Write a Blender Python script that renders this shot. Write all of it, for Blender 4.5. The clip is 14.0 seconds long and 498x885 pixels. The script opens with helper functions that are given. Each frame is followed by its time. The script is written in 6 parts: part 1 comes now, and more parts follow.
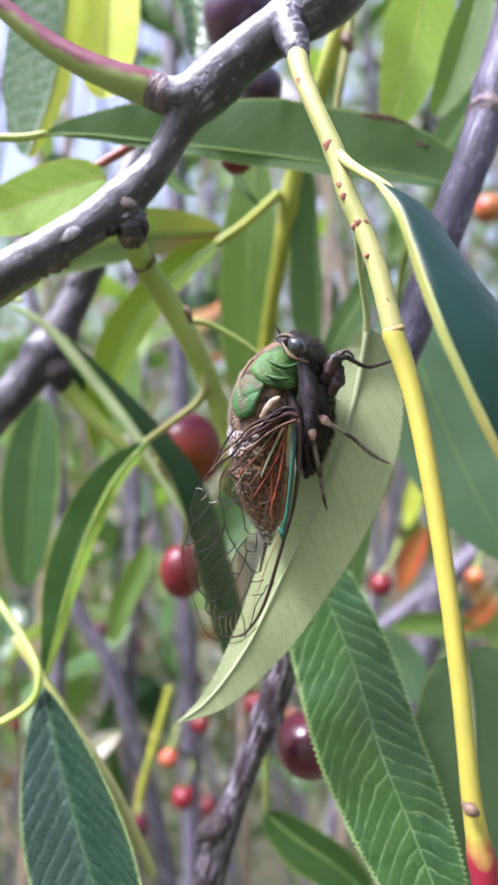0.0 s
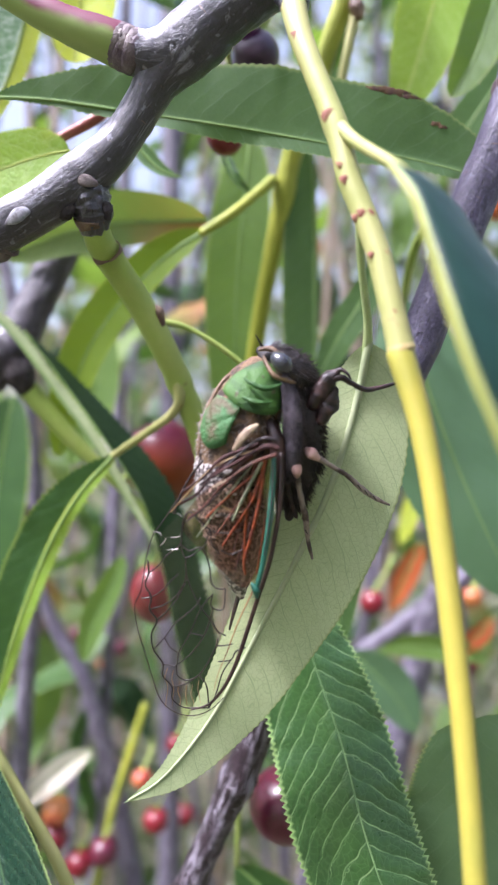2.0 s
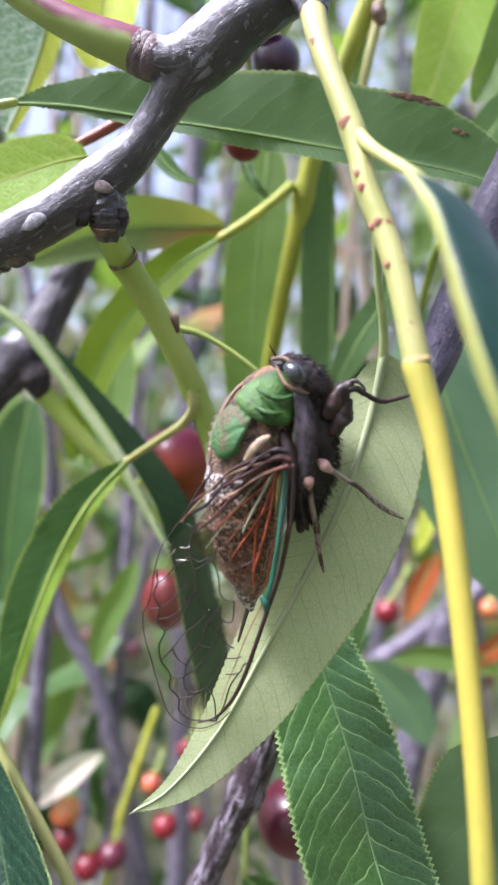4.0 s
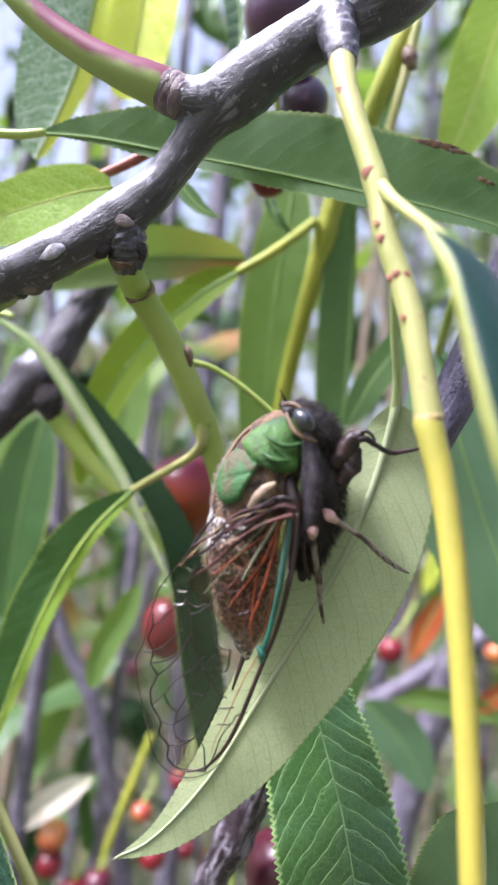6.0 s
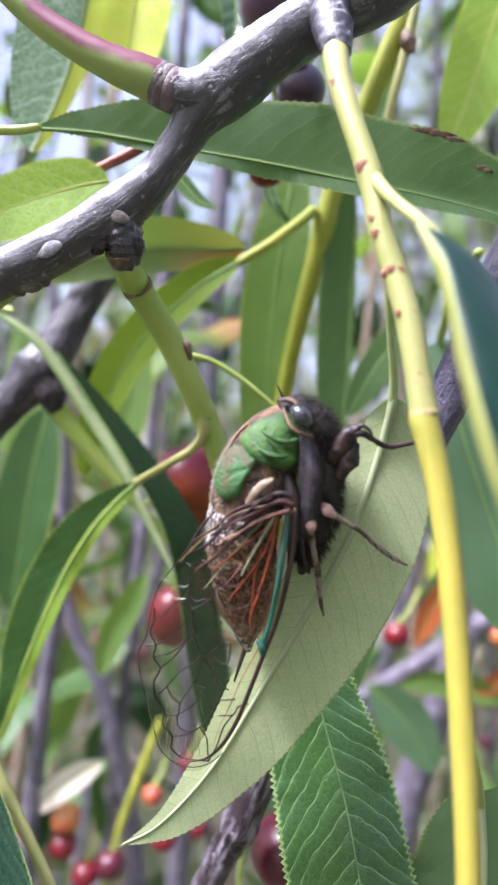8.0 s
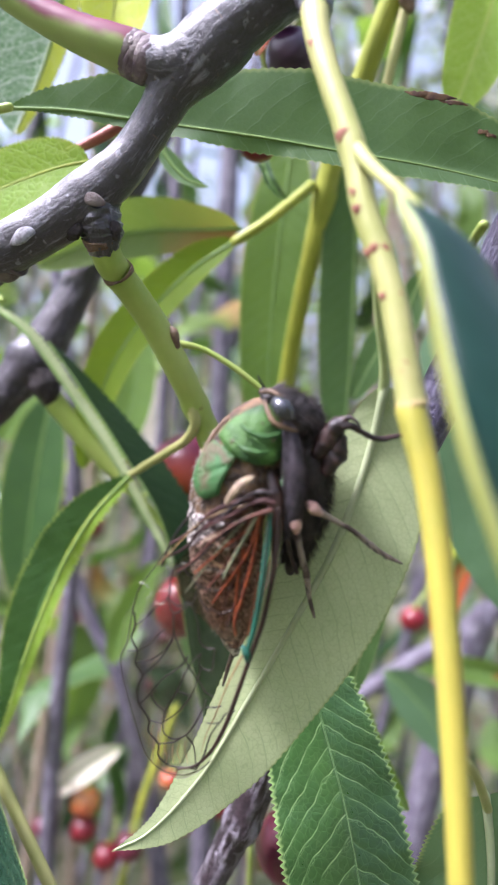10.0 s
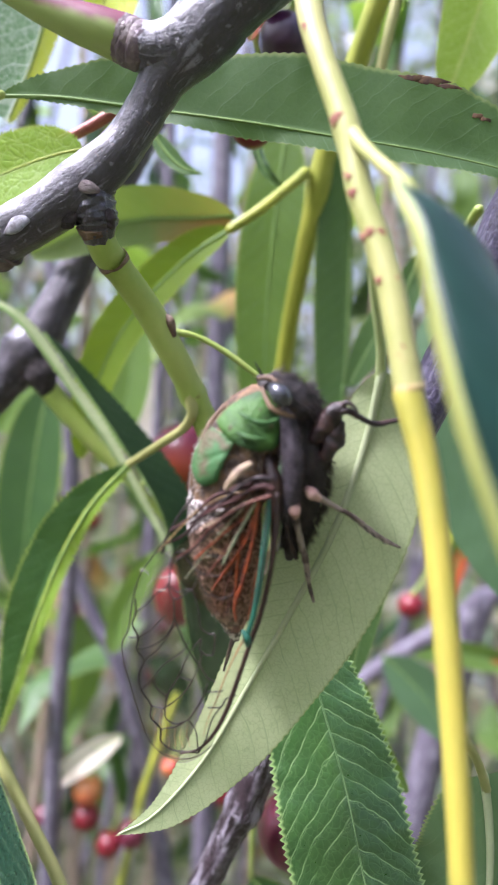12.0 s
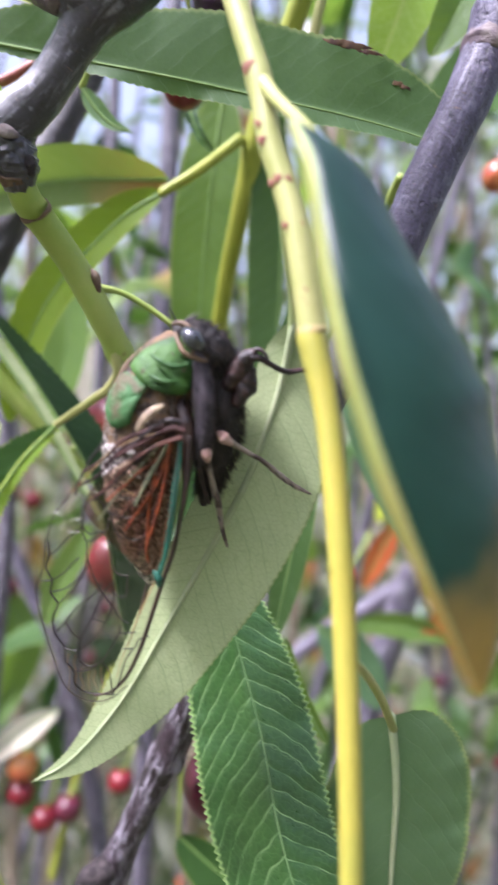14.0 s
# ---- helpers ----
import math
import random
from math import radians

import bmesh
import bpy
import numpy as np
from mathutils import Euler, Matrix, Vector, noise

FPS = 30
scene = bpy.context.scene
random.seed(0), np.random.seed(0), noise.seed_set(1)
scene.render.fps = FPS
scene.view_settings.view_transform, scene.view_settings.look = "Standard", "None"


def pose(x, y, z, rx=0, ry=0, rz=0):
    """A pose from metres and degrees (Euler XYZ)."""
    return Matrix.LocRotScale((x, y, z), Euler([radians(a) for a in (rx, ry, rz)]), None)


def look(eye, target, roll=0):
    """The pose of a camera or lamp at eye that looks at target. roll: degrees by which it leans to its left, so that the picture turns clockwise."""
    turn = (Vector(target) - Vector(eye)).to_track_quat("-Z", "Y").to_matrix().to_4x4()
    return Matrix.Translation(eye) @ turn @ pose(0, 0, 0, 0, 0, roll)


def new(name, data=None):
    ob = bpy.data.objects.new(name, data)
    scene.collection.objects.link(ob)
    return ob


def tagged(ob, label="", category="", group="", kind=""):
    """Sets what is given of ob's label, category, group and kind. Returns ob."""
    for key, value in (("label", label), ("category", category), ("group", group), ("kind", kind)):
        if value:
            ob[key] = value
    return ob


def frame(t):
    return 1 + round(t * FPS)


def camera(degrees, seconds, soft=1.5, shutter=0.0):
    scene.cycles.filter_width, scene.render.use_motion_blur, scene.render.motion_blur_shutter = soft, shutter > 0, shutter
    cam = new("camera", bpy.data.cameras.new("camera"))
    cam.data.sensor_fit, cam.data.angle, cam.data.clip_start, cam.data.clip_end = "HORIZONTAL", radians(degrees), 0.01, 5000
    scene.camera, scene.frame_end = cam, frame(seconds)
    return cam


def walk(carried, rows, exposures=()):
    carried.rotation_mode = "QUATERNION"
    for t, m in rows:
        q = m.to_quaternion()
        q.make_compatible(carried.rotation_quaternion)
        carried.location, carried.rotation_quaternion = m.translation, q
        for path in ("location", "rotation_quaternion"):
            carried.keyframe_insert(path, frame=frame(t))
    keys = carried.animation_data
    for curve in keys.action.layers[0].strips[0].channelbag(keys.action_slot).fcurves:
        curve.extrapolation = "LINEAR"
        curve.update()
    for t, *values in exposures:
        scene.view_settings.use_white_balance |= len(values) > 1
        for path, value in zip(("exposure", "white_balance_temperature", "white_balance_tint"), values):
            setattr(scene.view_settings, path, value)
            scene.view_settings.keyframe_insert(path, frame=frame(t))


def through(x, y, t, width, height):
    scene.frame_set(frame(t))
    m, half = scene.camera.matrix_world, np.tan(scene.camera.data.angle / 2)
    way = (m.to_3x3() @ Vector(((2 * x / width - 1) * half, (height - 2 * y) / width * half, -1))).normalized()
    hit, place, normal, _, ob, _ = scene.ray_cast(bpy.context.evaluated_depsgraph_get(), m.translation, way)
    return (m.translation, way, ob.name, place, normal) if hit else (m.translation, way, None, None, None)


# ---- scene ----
LENS, FOCUS, APERTURE = 43.0, 0.077, 0.0019
SUN, SUN_UP, SUN_TURN, SUN_WIDE, SKY = 4.1, 56.0, 240.0, 10.0, 0.163
EXPOSURE, KELVIN, TINT = 1.02, 5620.0, 25.0
cam = camera(LENS, 14.0, soft=1.9, shutter=0.5)
cam.data.dof.use_dof = True
cam.data.dof.focus_distance = FOCUS
cam.data.dof.aperture_fstop = cam.data.lens / 1000 / APERTURE
# seconds; centimetres right, ahead and up from a point 1.5 m over the ground; yaw, pitch, roll
ROWS = [
    (0, 0.0286, -0.0603, -0.0371, 0.770, 1.012, -0.001),
    (0.5, -0.1782, -0.1507, 0.0480, 0.304, 1.016, 0.070),
    (1, 0.0572, 0.5688, -0.2843, 0.049, -0.347, 0.156),
    (1.5, 0.0582, 1.2016, 0.0109, 0.108, -0.823, 0.971),
    (2, 0.2665, 1.4353, 0.4657, 0.359, 0.314, 1.819),
    (2.5, 0.2775, 1.5503, 0.4809, 1.374, 0.283, 2.386),
    (2.7, 0.3321, 1.5416, 0.4985, 1.905, 0.563, 2.711),
    (4.8, 0.3197, 1.5112, 0.5752, 1.954, 0.557, 2.777),
    (5, 0.3308, 1.4781, 0.5893, 1.776, 0.964, 2.410),
    (5.5, 0.3167, 1.5134, 0.6059, 1.627, 0.891, 2.995),
    (6, 0.3771, 1.6398, 0.8146, 3.320, 2.262, 5.948),
    (6.5, 0.4696, 1.5907, 0.8993, 3.165, 2.401, 5.972),
    (7, 0.4586, 1.5854, 0.8582, 2.604, 1.998, 5.637),
    (7.5, 0.4419, 1.5942, 0.8041, 2.499, 1.645, 5.432),
    (7.7, 0.4399, 1.5770, 0.8495, 3.099, 1.323, 5.510),
    (9.8, 0.8463, 2.0009, 1.1683, 5.656, -1.068, 3.923),
    (10, 0.8349, 2.0300, 1.1294, 5.619, -1.147, 4.033),
    (10.5, 0.8373, 2.0386, 1.1001, 5.652, -1.536, 3.972),
    (11, 0.8192, 2.0383, 1.1079, 5.788, -1.575, 3.657),
    (11.5, 0.8180, 2.0311, 1.0885, 5.424, -1.878, 3.642),
    (12, 0.8217, 2.0045, 1.0856, 5.226, -1.966, 3.379),
    (12.5, 0.8727, 1.8782, 0.9470, 3.865, -1.273, 3.160),
    (13, 0.8773, 1.7676, 0.9929, 3.645, -1.051, 3.719),
    (13.5, 0.8811, 1.7964, 0.9358, 2.523, -1.884, 3.504),
    (14, 1.2466, 1.8567, 0.6899, 0.734, -2.805, 4.302),
]


def camera_pose(x, y, z, yaw, pitch, roll):
    eye = Vector((x * 0.01, y * 0.01, 1.5 + z * 0.01))
    a, b = radians(yaw), radians(pitch)
    return look(eye, eye + Vector((-math.sin(a) * math.cos(b), math.cos(a) * math.cos(b), math.sin(b))), roll)


walk(cam, [(t, camera_pose(*row)) for t, *row in ROWS], [(0.0, EXPOSURE, KELVIN, TINT), (14.0, EXPOSURE, KELVIN, TINT)])
# ---- light ----
world = bpy.data.worlds.new("sky")
scene.world = world
world.use_nodes = True
sky = world.node_tree.nodes.new("ShaderNodeTexSky")
sky.sky_type, sky.sun_disc = "NISHITA", False
sky.sun_elevation, sky.sun_rotation = radians(SUN_UP), radians(SUN_TURN)
sky.air_density, sky.dust_density, sky.ozone_density = 1.0, 6.0, 1.0
world.node_tree.nodes["Background"].inputs["Strength"].default_value = SKY
haze = world.node_tree.nodes.new("ShaderNodeHueSaturation")
haze.inputs["Saturation"].default_value, haze.inputs["Value"].default_value = 0.55, 1.2
world.node_tree.links.new(sky.outputs[0], haze.inputs["Color"])
world.node_tree.links.new(haze.outputs[0], world.node_tree.nodes["Background"].inputs["Color"])
sun_data = bpy.data.lights.new("sun", "SUN")
sun_data.energy, sun_data.angle, sun_data.color = SUN, radians(SUN_WIDE), (1.0, 0.95, 0.88)
sun = new("sun", sun_data)
sun.rotation_euler = (radians(90 - SUN_UP), 0, radians(180 - SUN_TURN))


# ---- materials ----
class Mat:
    """A small builder for node materials."""

    def __init__(self, name):
        self.m = bpy.data.materials.new(name)
        self.m.use_nodes = True
        self.t = self.m.node_tree
        self.b = self.t.nodes["Principled BSDF"]
        self.out = self.t.nodes["Material Output"]

    def node(self, kind, **values):
        n = self.t.nodes.new("ShaderNode" + kind)
        for k, v in values.items():
            if k == "operation":
                n.operation = v
            elif k == "data_type":
                n.data_type = v
            elif k == "blend_type":
                n.blend_type = v
            elif k == "feature":
                n.feature = v
            elif k == "uv_map":
                n.uv_map = v
            elif k == "noise_dimensions":
                n.noise_dimensions = v
        return n

    def link(self, a, b):
        self.t.links.new(a, b)

    def put(self, socket, v):
        if isinstance(v, (int, float, tuple)):
            socket.default_value = v
        else:
            self.link(v, socket)

    def math(self, op, a, b=0.0, c=0.0):
        n = self.node("Math", operation=op)
        for s, v in zip(n.inputs, (a, b, c)):
            self.put(s, v)
        return n.outputs[0]

    def mix(self, f, a, b, blend="MIX"):
        n = self.node("Mix", data_type="RGBA", blend_type=blend)
        self.put(n.inputs[0], f)
        self.put(n.inputs[6], a)
        self.put(n.inputs[7], b)
        return n.outputs[2]

    def noise(self, scale, detail=3.0, rough=0.55, where=None, distort=0.0):
        n = self.node("TexNoise")
        n.inputs["Scale"].default_value, n.inputs["Detail"].default_value = scale, detail
        n.inputs["Roughness"].default_value, n.inputs["Distortion"].default_value = rough, distort
        self.link(where or self.place(), n.inputs["Vector"])
        return n.outputs["Fac"]

    def place(self):
        return self.node("TexCoord").outputs["Object"]

    def ramp(self, f, a, b):
        n = self.node("MapRange")
        self.put(n.inputs[0], f)
        n.inputs[1].default_value, n.inputs[2].default_value = a, b
        return n.outputs[0]

    def bump(self, h, strength=0.3, far=0.0005):
        n = self.node("Bump")
        n.inputs["Strength"].default_value, n.inputs["Distance"].default_value = strength, far
        self.link(h, n.inputs["Height"])
        self.link(n.outputs[0], self.b.inputs["Normal"])
        return n.outputs[0]

    def random(self):
        return self.node("ObjectInfo").outputs["Random"]

    def done(self, colour, rough=0.5, spec=0.5, coat=0.0, translucent=0.0, through=None, normal=None, glaze=0.12):
        self.put(self.b.inputs["Base Color"], colour)
        self.put(self.b.inputs["Roughness"], rough)
        self.b.inputs["Specular IOR Level"].default_value = spec
        self.b.inputs["Coat Weight"].default_value = coat
        self.b.inputs["Coat Roughness"].default_value = glaze
        if translucent:
            tr = self.node("BsdfTranslucent")
            self.put(tr.inputs["Color"], through or colour)
            if normal:
                self.link(normal, tr.inputs["Normal"])
            mx = self.node("MixShader")
            mx.inputs[0].default_value = translucent
            self.link(self.b.outputs[0], mx.inputs[1])
            self.link(tr.outputs[0], mx.inputs[2])
            self.link(mx.outputs[0], self.out.inputs[0])
        return self.m


def rgb(r, g, b):
    return (r, g, b, 1.0)


def leaf_material(name, base, dark, vein, rough=0.45, spec=0.5, translucent=0.3, through=None, relief=0.35, gap=0.36, vein_mix=0.75, net=0.25, edge=None, spots=0.0, tip=None, cells=8.5, coat=0.0, swelling=0.35, dome=0.0, waver=0.34, fine_veins=1.0, lean=0.95, margin=(0.93, 0.99), midrib=(0.015, 0.05)):
    """Leaf skin: pinnate side veins, a fine net between them, a pale margin, mottling and a few blemishes."""
    m = Mat(name)
    uv = m.node("UVMap", uv_map="flat").outputs[0]
    sep = m.node("SeparateXYZ")
    m.link(uv, sep.inputs[0])
    across, along = sep.outputs[0], sep.outputs[1]
    span = m.node("SeparateXYZ")
    m.link(m.node("UVMap", uv_map="span").outputs[0], span.inputs[0])
    wob = m.noise(1.6, 2.0, where=uv)
    fine = m.noise(9.0, 3.0, where=uv)
    far = m.math("ABSOLUTE", across)
    q = m.math("SUBTRACT", along, m.math("MULTIPLY", far, lean))
    q = m.math("SUBTRACT", q, m.math("MULTIPLY", m.math("MULTIPLY", far, far), 0.35))
    q = m.math("ADD", q, m.math("MULTIPLY", wob, waver))
    q = m.math("ADD", q, m.math("MULTIPLY", m.math("SIGN", across), 0.21 * gap / 0.36))
    q = m.math("ADD", q, m.math("MULTIPLY", m.random(), 3.0))
    d = m.math("ABSOLUTE", m.math("SUBTRACT", m.math("FRACT", m.math("DIVIDE", q, gap)), 0.5))
    keep = m.ramp(m.noise(2.2, 2.0, where=uv), 0.30, 0.55)
    line = m.math("MULTIPLY", m.math("SUBTRACT", 1.0, m.ramp(d, 0.012 * fine_veins, 0.045 * fine_veins)), keep)
    half = m.math("ABSOLUTE", m.math("SUBTRACT", m.math("FRACT", m.math("ADD", m.math("DIVIDE", m.math("ADD", q, m.math("MULTIPLY", fine, 0.2)), gap), 0.5)), 0.5))
    line2 = m.math("MULTIPLY", m.math("SUBTRACT", 1.0, m.ramp(half, 0.008 * fine_veins, 0.035 * fine_veins)), m.math("MULTIPLY", m.ramp(wob, 0.4, 0.65), 0.6))
    swell = m.ramp(d, 0.0, 0.32)
    vor = m.node("TexVoronoi", feature="DISTANCE_TO_EDGE")
    vor.inputs["Scale"].default_value = cells
    vor.inputs["Randomness"].default_value = 1.0
    bent = m.node("VectorMath", operation="ADD")
    shift = m.node("TexNoise")
    shift.inputs["Scale"].default_value = 3.0
    m.link(uv, shift.inputs["Vector"])
    grow = m.node("VectorMath", operation="SCALE")
    grow.inputs["Scale"].default_value = 0.22
    m.link(shift.outputs["Color"], grow.inputs[0])
    m.link(uv, bent.inputs[0])
    m.link(grow.outputs[0], bent.inputs[1])
    m.link(bent.outputs[0], vor.inputs["Vector"])
    mesh_line = m.math("SUBTRACT", 1.0, m.ramp(vor.outputs["Distance"], 0.0, 0.075))
    rib = m.math("SUBTRACT", 1.0, m.ramp(far, *midrib))
    veins = m.math("MAXIMUM", m.math("MAXIMUM", line, line2), rib)
    both = m.math("MAXIMUM", veins, m.math("MULTIPLY", mesh_line, net))
    big = m.ramp(m.noise(0.9, 3.0, where=uv), 0.35, 0.7)
    col = m.mix(big, dark, base)
    col = m.mix(m.math("MULTIPLY", m.ramp(fine, 0.35, 0.75), 0.35), col, base)
    col = m.mix(m.math("MULTIPLY", both, vein_mix), col, vein)
    if edge:
        col = m.mix(m.ramp(m.math("ABSOLUTE", span.outputs[0]), *margin), col, edge)
    if tip:
        lo, hi, tint = tip
        f = m.math("ADD", span.outputs[1], m.math("MULTIPLY", m.math("SUBTRACT", wob, 0.5), 0.25))
        col = m.mix(m.ramp(f, lo, hi), col, tint)
    if spots:
        sp = m.ramp(m.noise(3.5, 4.0, where=uv), 0.72 - spots * 0.1, 0.76 - spots * 0.1)
        col = m.mix(sp, col, rgb(0.11, 0.035, 0.012))
    hue = m.node("HueSaturation")
    m.link(col, hue.inputs["Color"])
    m.link(m.math("ADD", m.math("MULTIPLY", m.random(), 0.3), 0.85), hue.inputs["Value"])
    col = hue.outputs[0]
    dent = m.math("ADD", m.math("MULTIPLY", both, -0.7), m.math("MULTIPLY", swell, swelling))
    height = m.math("ADD", m.math("MULTIPLY", dent, 1.0 if relief > 0 else -1.0), m.math("ADD", m.math("MULTIPLY", fine, 0.5), m.math("MULTIPLY", wob, 0.8)))
    height = m.math("ADD", height, m.math("MULTIPLY", m.ramp(vor.outputs["Distance"], 0.0, 0.32), dome))
    if through:
        through = m.mix(m.math("MULTIPLY", both, 0.7 * vein_mix), through, vein)
    nrm = m.bump(height, abs(relief), 0.0004)
    ro = m.math("ADD", rough, m.math("MULTIPLY", fine, 0.12))
    return m.done(col, ro, spec, coat, translucent=translucent, through=through, normal=nrm, glaze=0.3)


PALE = leaf_material("leaf_underside_pale", rgb(0.415, 0.470, 0.250), rgb(0.345, 0.410, 0.205), rgb(0.20, 0.27, 0.13), 0.55, 0.3, 0.2, relief=-0.15, gap=0.24, vein_mix=0.55, net=0.75, cells=17.0, waver=0.22, fine_veins=1.2, dome=0.45, edge=rgb(0.22, 0.27, 0.10), margin=(0.965, 0.995), lean=0.75)
DARK = leaf_material("leaf_upper_dark", rgb(0.031, 0.086, 0.016), rgb(0.014, 0.050, 0.011), rgb(0.19, 0.29, 0.12), 0.24, 0.75, 0.04, through=rgb(0.12, 0.30, 0.02), relief=0.26, gap=0.27, net=0.12, vein_mix=0.7, edge=rgb(0.20, 0.30, 0.10), cells=9.0, swelling=0.6, dome=0.18, waver=0.3, fine_veins=1.3, lean=0.7, midrib=(0.004, 0.018))
DEEP = leaf_material("leaf_deep_glossy", rgb(0.012, 0.044, 0.024), rgb(0.008, 0.030, 0.017), rgb(0.10, 0.19, 0.10), 0.22, 0.9, 0.05, through=rgb(0.10, 0.25, 0.02), relief=0.30, gap=0.30, net=0.15, vein_mix=0.5, edge=rgb(0.22, 0.30, 0.10), cells=9.0, swelling=0.5, dome=0.35, waver=0.3, fine_veins=1.3, lean=0.7, midrib=(0.006, 0.02))
# darkened matt copy of the dark leaf, shade put into its base colour
SHADED = leaf_material("leaf_upper_matt_shaded", rgb(0.016, 0.042, 0.010), rgb(0.010, 0.030, 0.008), rgb(0.03, 0.065, 0.022), 0.6, 0.2, 0.03, through=rgb(0.10, 0.25, 0.02), relief=0.3, gap=0.34, net=0.15, vein_mix=0.4, cells=8.0, dome=0.3)
DARKSOFT = leaf_material("leaf_dark_soft", rgb(0.040, 0.100, 0.020), rgb(0.024, 0.070, 0.015), rgb(0.08, 0.16, 0.05), 0.42, 0.45, 0.12, through=rgb(0.15, 0.34, 0.02), relief=0.25, gap=0.34, net=0.25, vein_mix=0.4, edge=rgb(0.30, 0.38, 0.06), cells=8.0, dome=0.4, swelling=0.25)
MID = leaf_material("leaf_mid_green", rgb(0.115, 0.200, 0.040), rgb(0.075, 0.145, 0.030), rgb(0.20, 0.32, 0.09), 0.45, 0.45, 0.4, through=rgb(0.26, 0.42, 0.04), relief=0.3, gap=0.32, vein_mix=0.5, edge=rgb(0.40, 0.48, 0.14), cells=9.0, dome=0.3, lean=0.7)
BACK = leaf_material("leaf_back_grey_green", rgb(0.080, 0.155, 0.045), rgb(0.055, 0.115, 0.034), rgb(0.17, 0.27, 0.11), 0.42, 0.45, 0.3, through=rgb(0.18, 0.33, 0.05), relief=-0.10, gap=0.30, vein_mix=0.5, edge=rgb(0.26, 0.33, 0.11), spots=0.12, cells=10.0, dome=0.3, swelling=0.4, lean=0.7)
# backlight is painted in: base colours lifted far above the plain greens
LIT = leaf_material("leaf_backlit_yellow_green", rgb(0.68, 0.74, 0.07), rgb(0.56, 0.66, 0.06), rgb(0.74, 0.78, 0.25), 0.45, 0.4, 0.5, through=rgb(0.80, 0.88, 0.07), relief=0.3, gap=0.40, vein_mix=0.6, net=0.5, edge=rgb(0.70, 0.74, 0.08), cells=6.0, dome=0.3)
LIME = leaf_material("leaf_lime", rgb(0.24, 0.40, 0.040), rgb(0.18, 0.33, 0.032), rgb(0.56, 0.66, 0.20), 0.45, 0.4, 0.5, through=rgb(0.46, 0.62, 0.05), relief=0.24, gap=0.34, vein_mix=0.6, net=0.55, edge=rgb(0.48, 0.56, 0.08), cells=9.0, dome=0.3)
# the mirrored sky's blue is put into this base colour; its gloss is weak
BLUE = leaf_material("leaf_upper_sky_painted", rgb(0.008, 0.035, 0.025), rgb(0.006, 0.026, 0.017), rgb(0.03, 0.07, 0.04), 0.30, 0.30, 0.02, through=rgb(0.2, 0.36, 0.03), relief=0.10, gap=0.4, vein_mix=0.12, net=0.08, edge=rgb(0.20, 0.22, 0.04), margin=(0.86, 1.0), tip=(0.80, 1.02, rgb(0.28, 0.17, 0.03)))
YELLOWED = leaf_material("leaf_margin_yellow", rgb(0.40, 0.42, 0.10), rgb(0.32, 0.36, 0.08), rgb(0.46, 0.46, 0.16), 0.5, 0.35, 0.35, through=rgb(0.5, 0.5, 0.08), relief=0.1, tip=(0.62, 0.92, rgb(0.46, 0.20, 0.04)))
# olive leaf with the light from behind mixed into its base colour
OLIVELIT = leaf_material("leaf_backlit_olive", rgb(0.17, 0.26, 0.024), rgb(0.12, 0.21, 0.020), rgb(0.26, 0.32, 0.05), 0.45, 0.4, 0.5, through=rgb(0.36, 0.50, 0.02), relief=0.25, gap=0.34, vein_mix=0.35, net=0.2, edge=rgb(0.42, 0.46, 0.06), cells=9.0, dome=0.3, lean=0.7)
BROWN = leaf_material("leaf_browning", rgb(0.13, 0.20, 0.05), rgb(0.10, 0.16, 0.04), rgb(0.24, 0.30, 0.10), 0.5, 0.3, 0.4, through=rgb(0.26, 0.38, 0.05), relief=0.12, tip=(0.45, 0.15, rgb(0.36, 0.12, 0.04)))


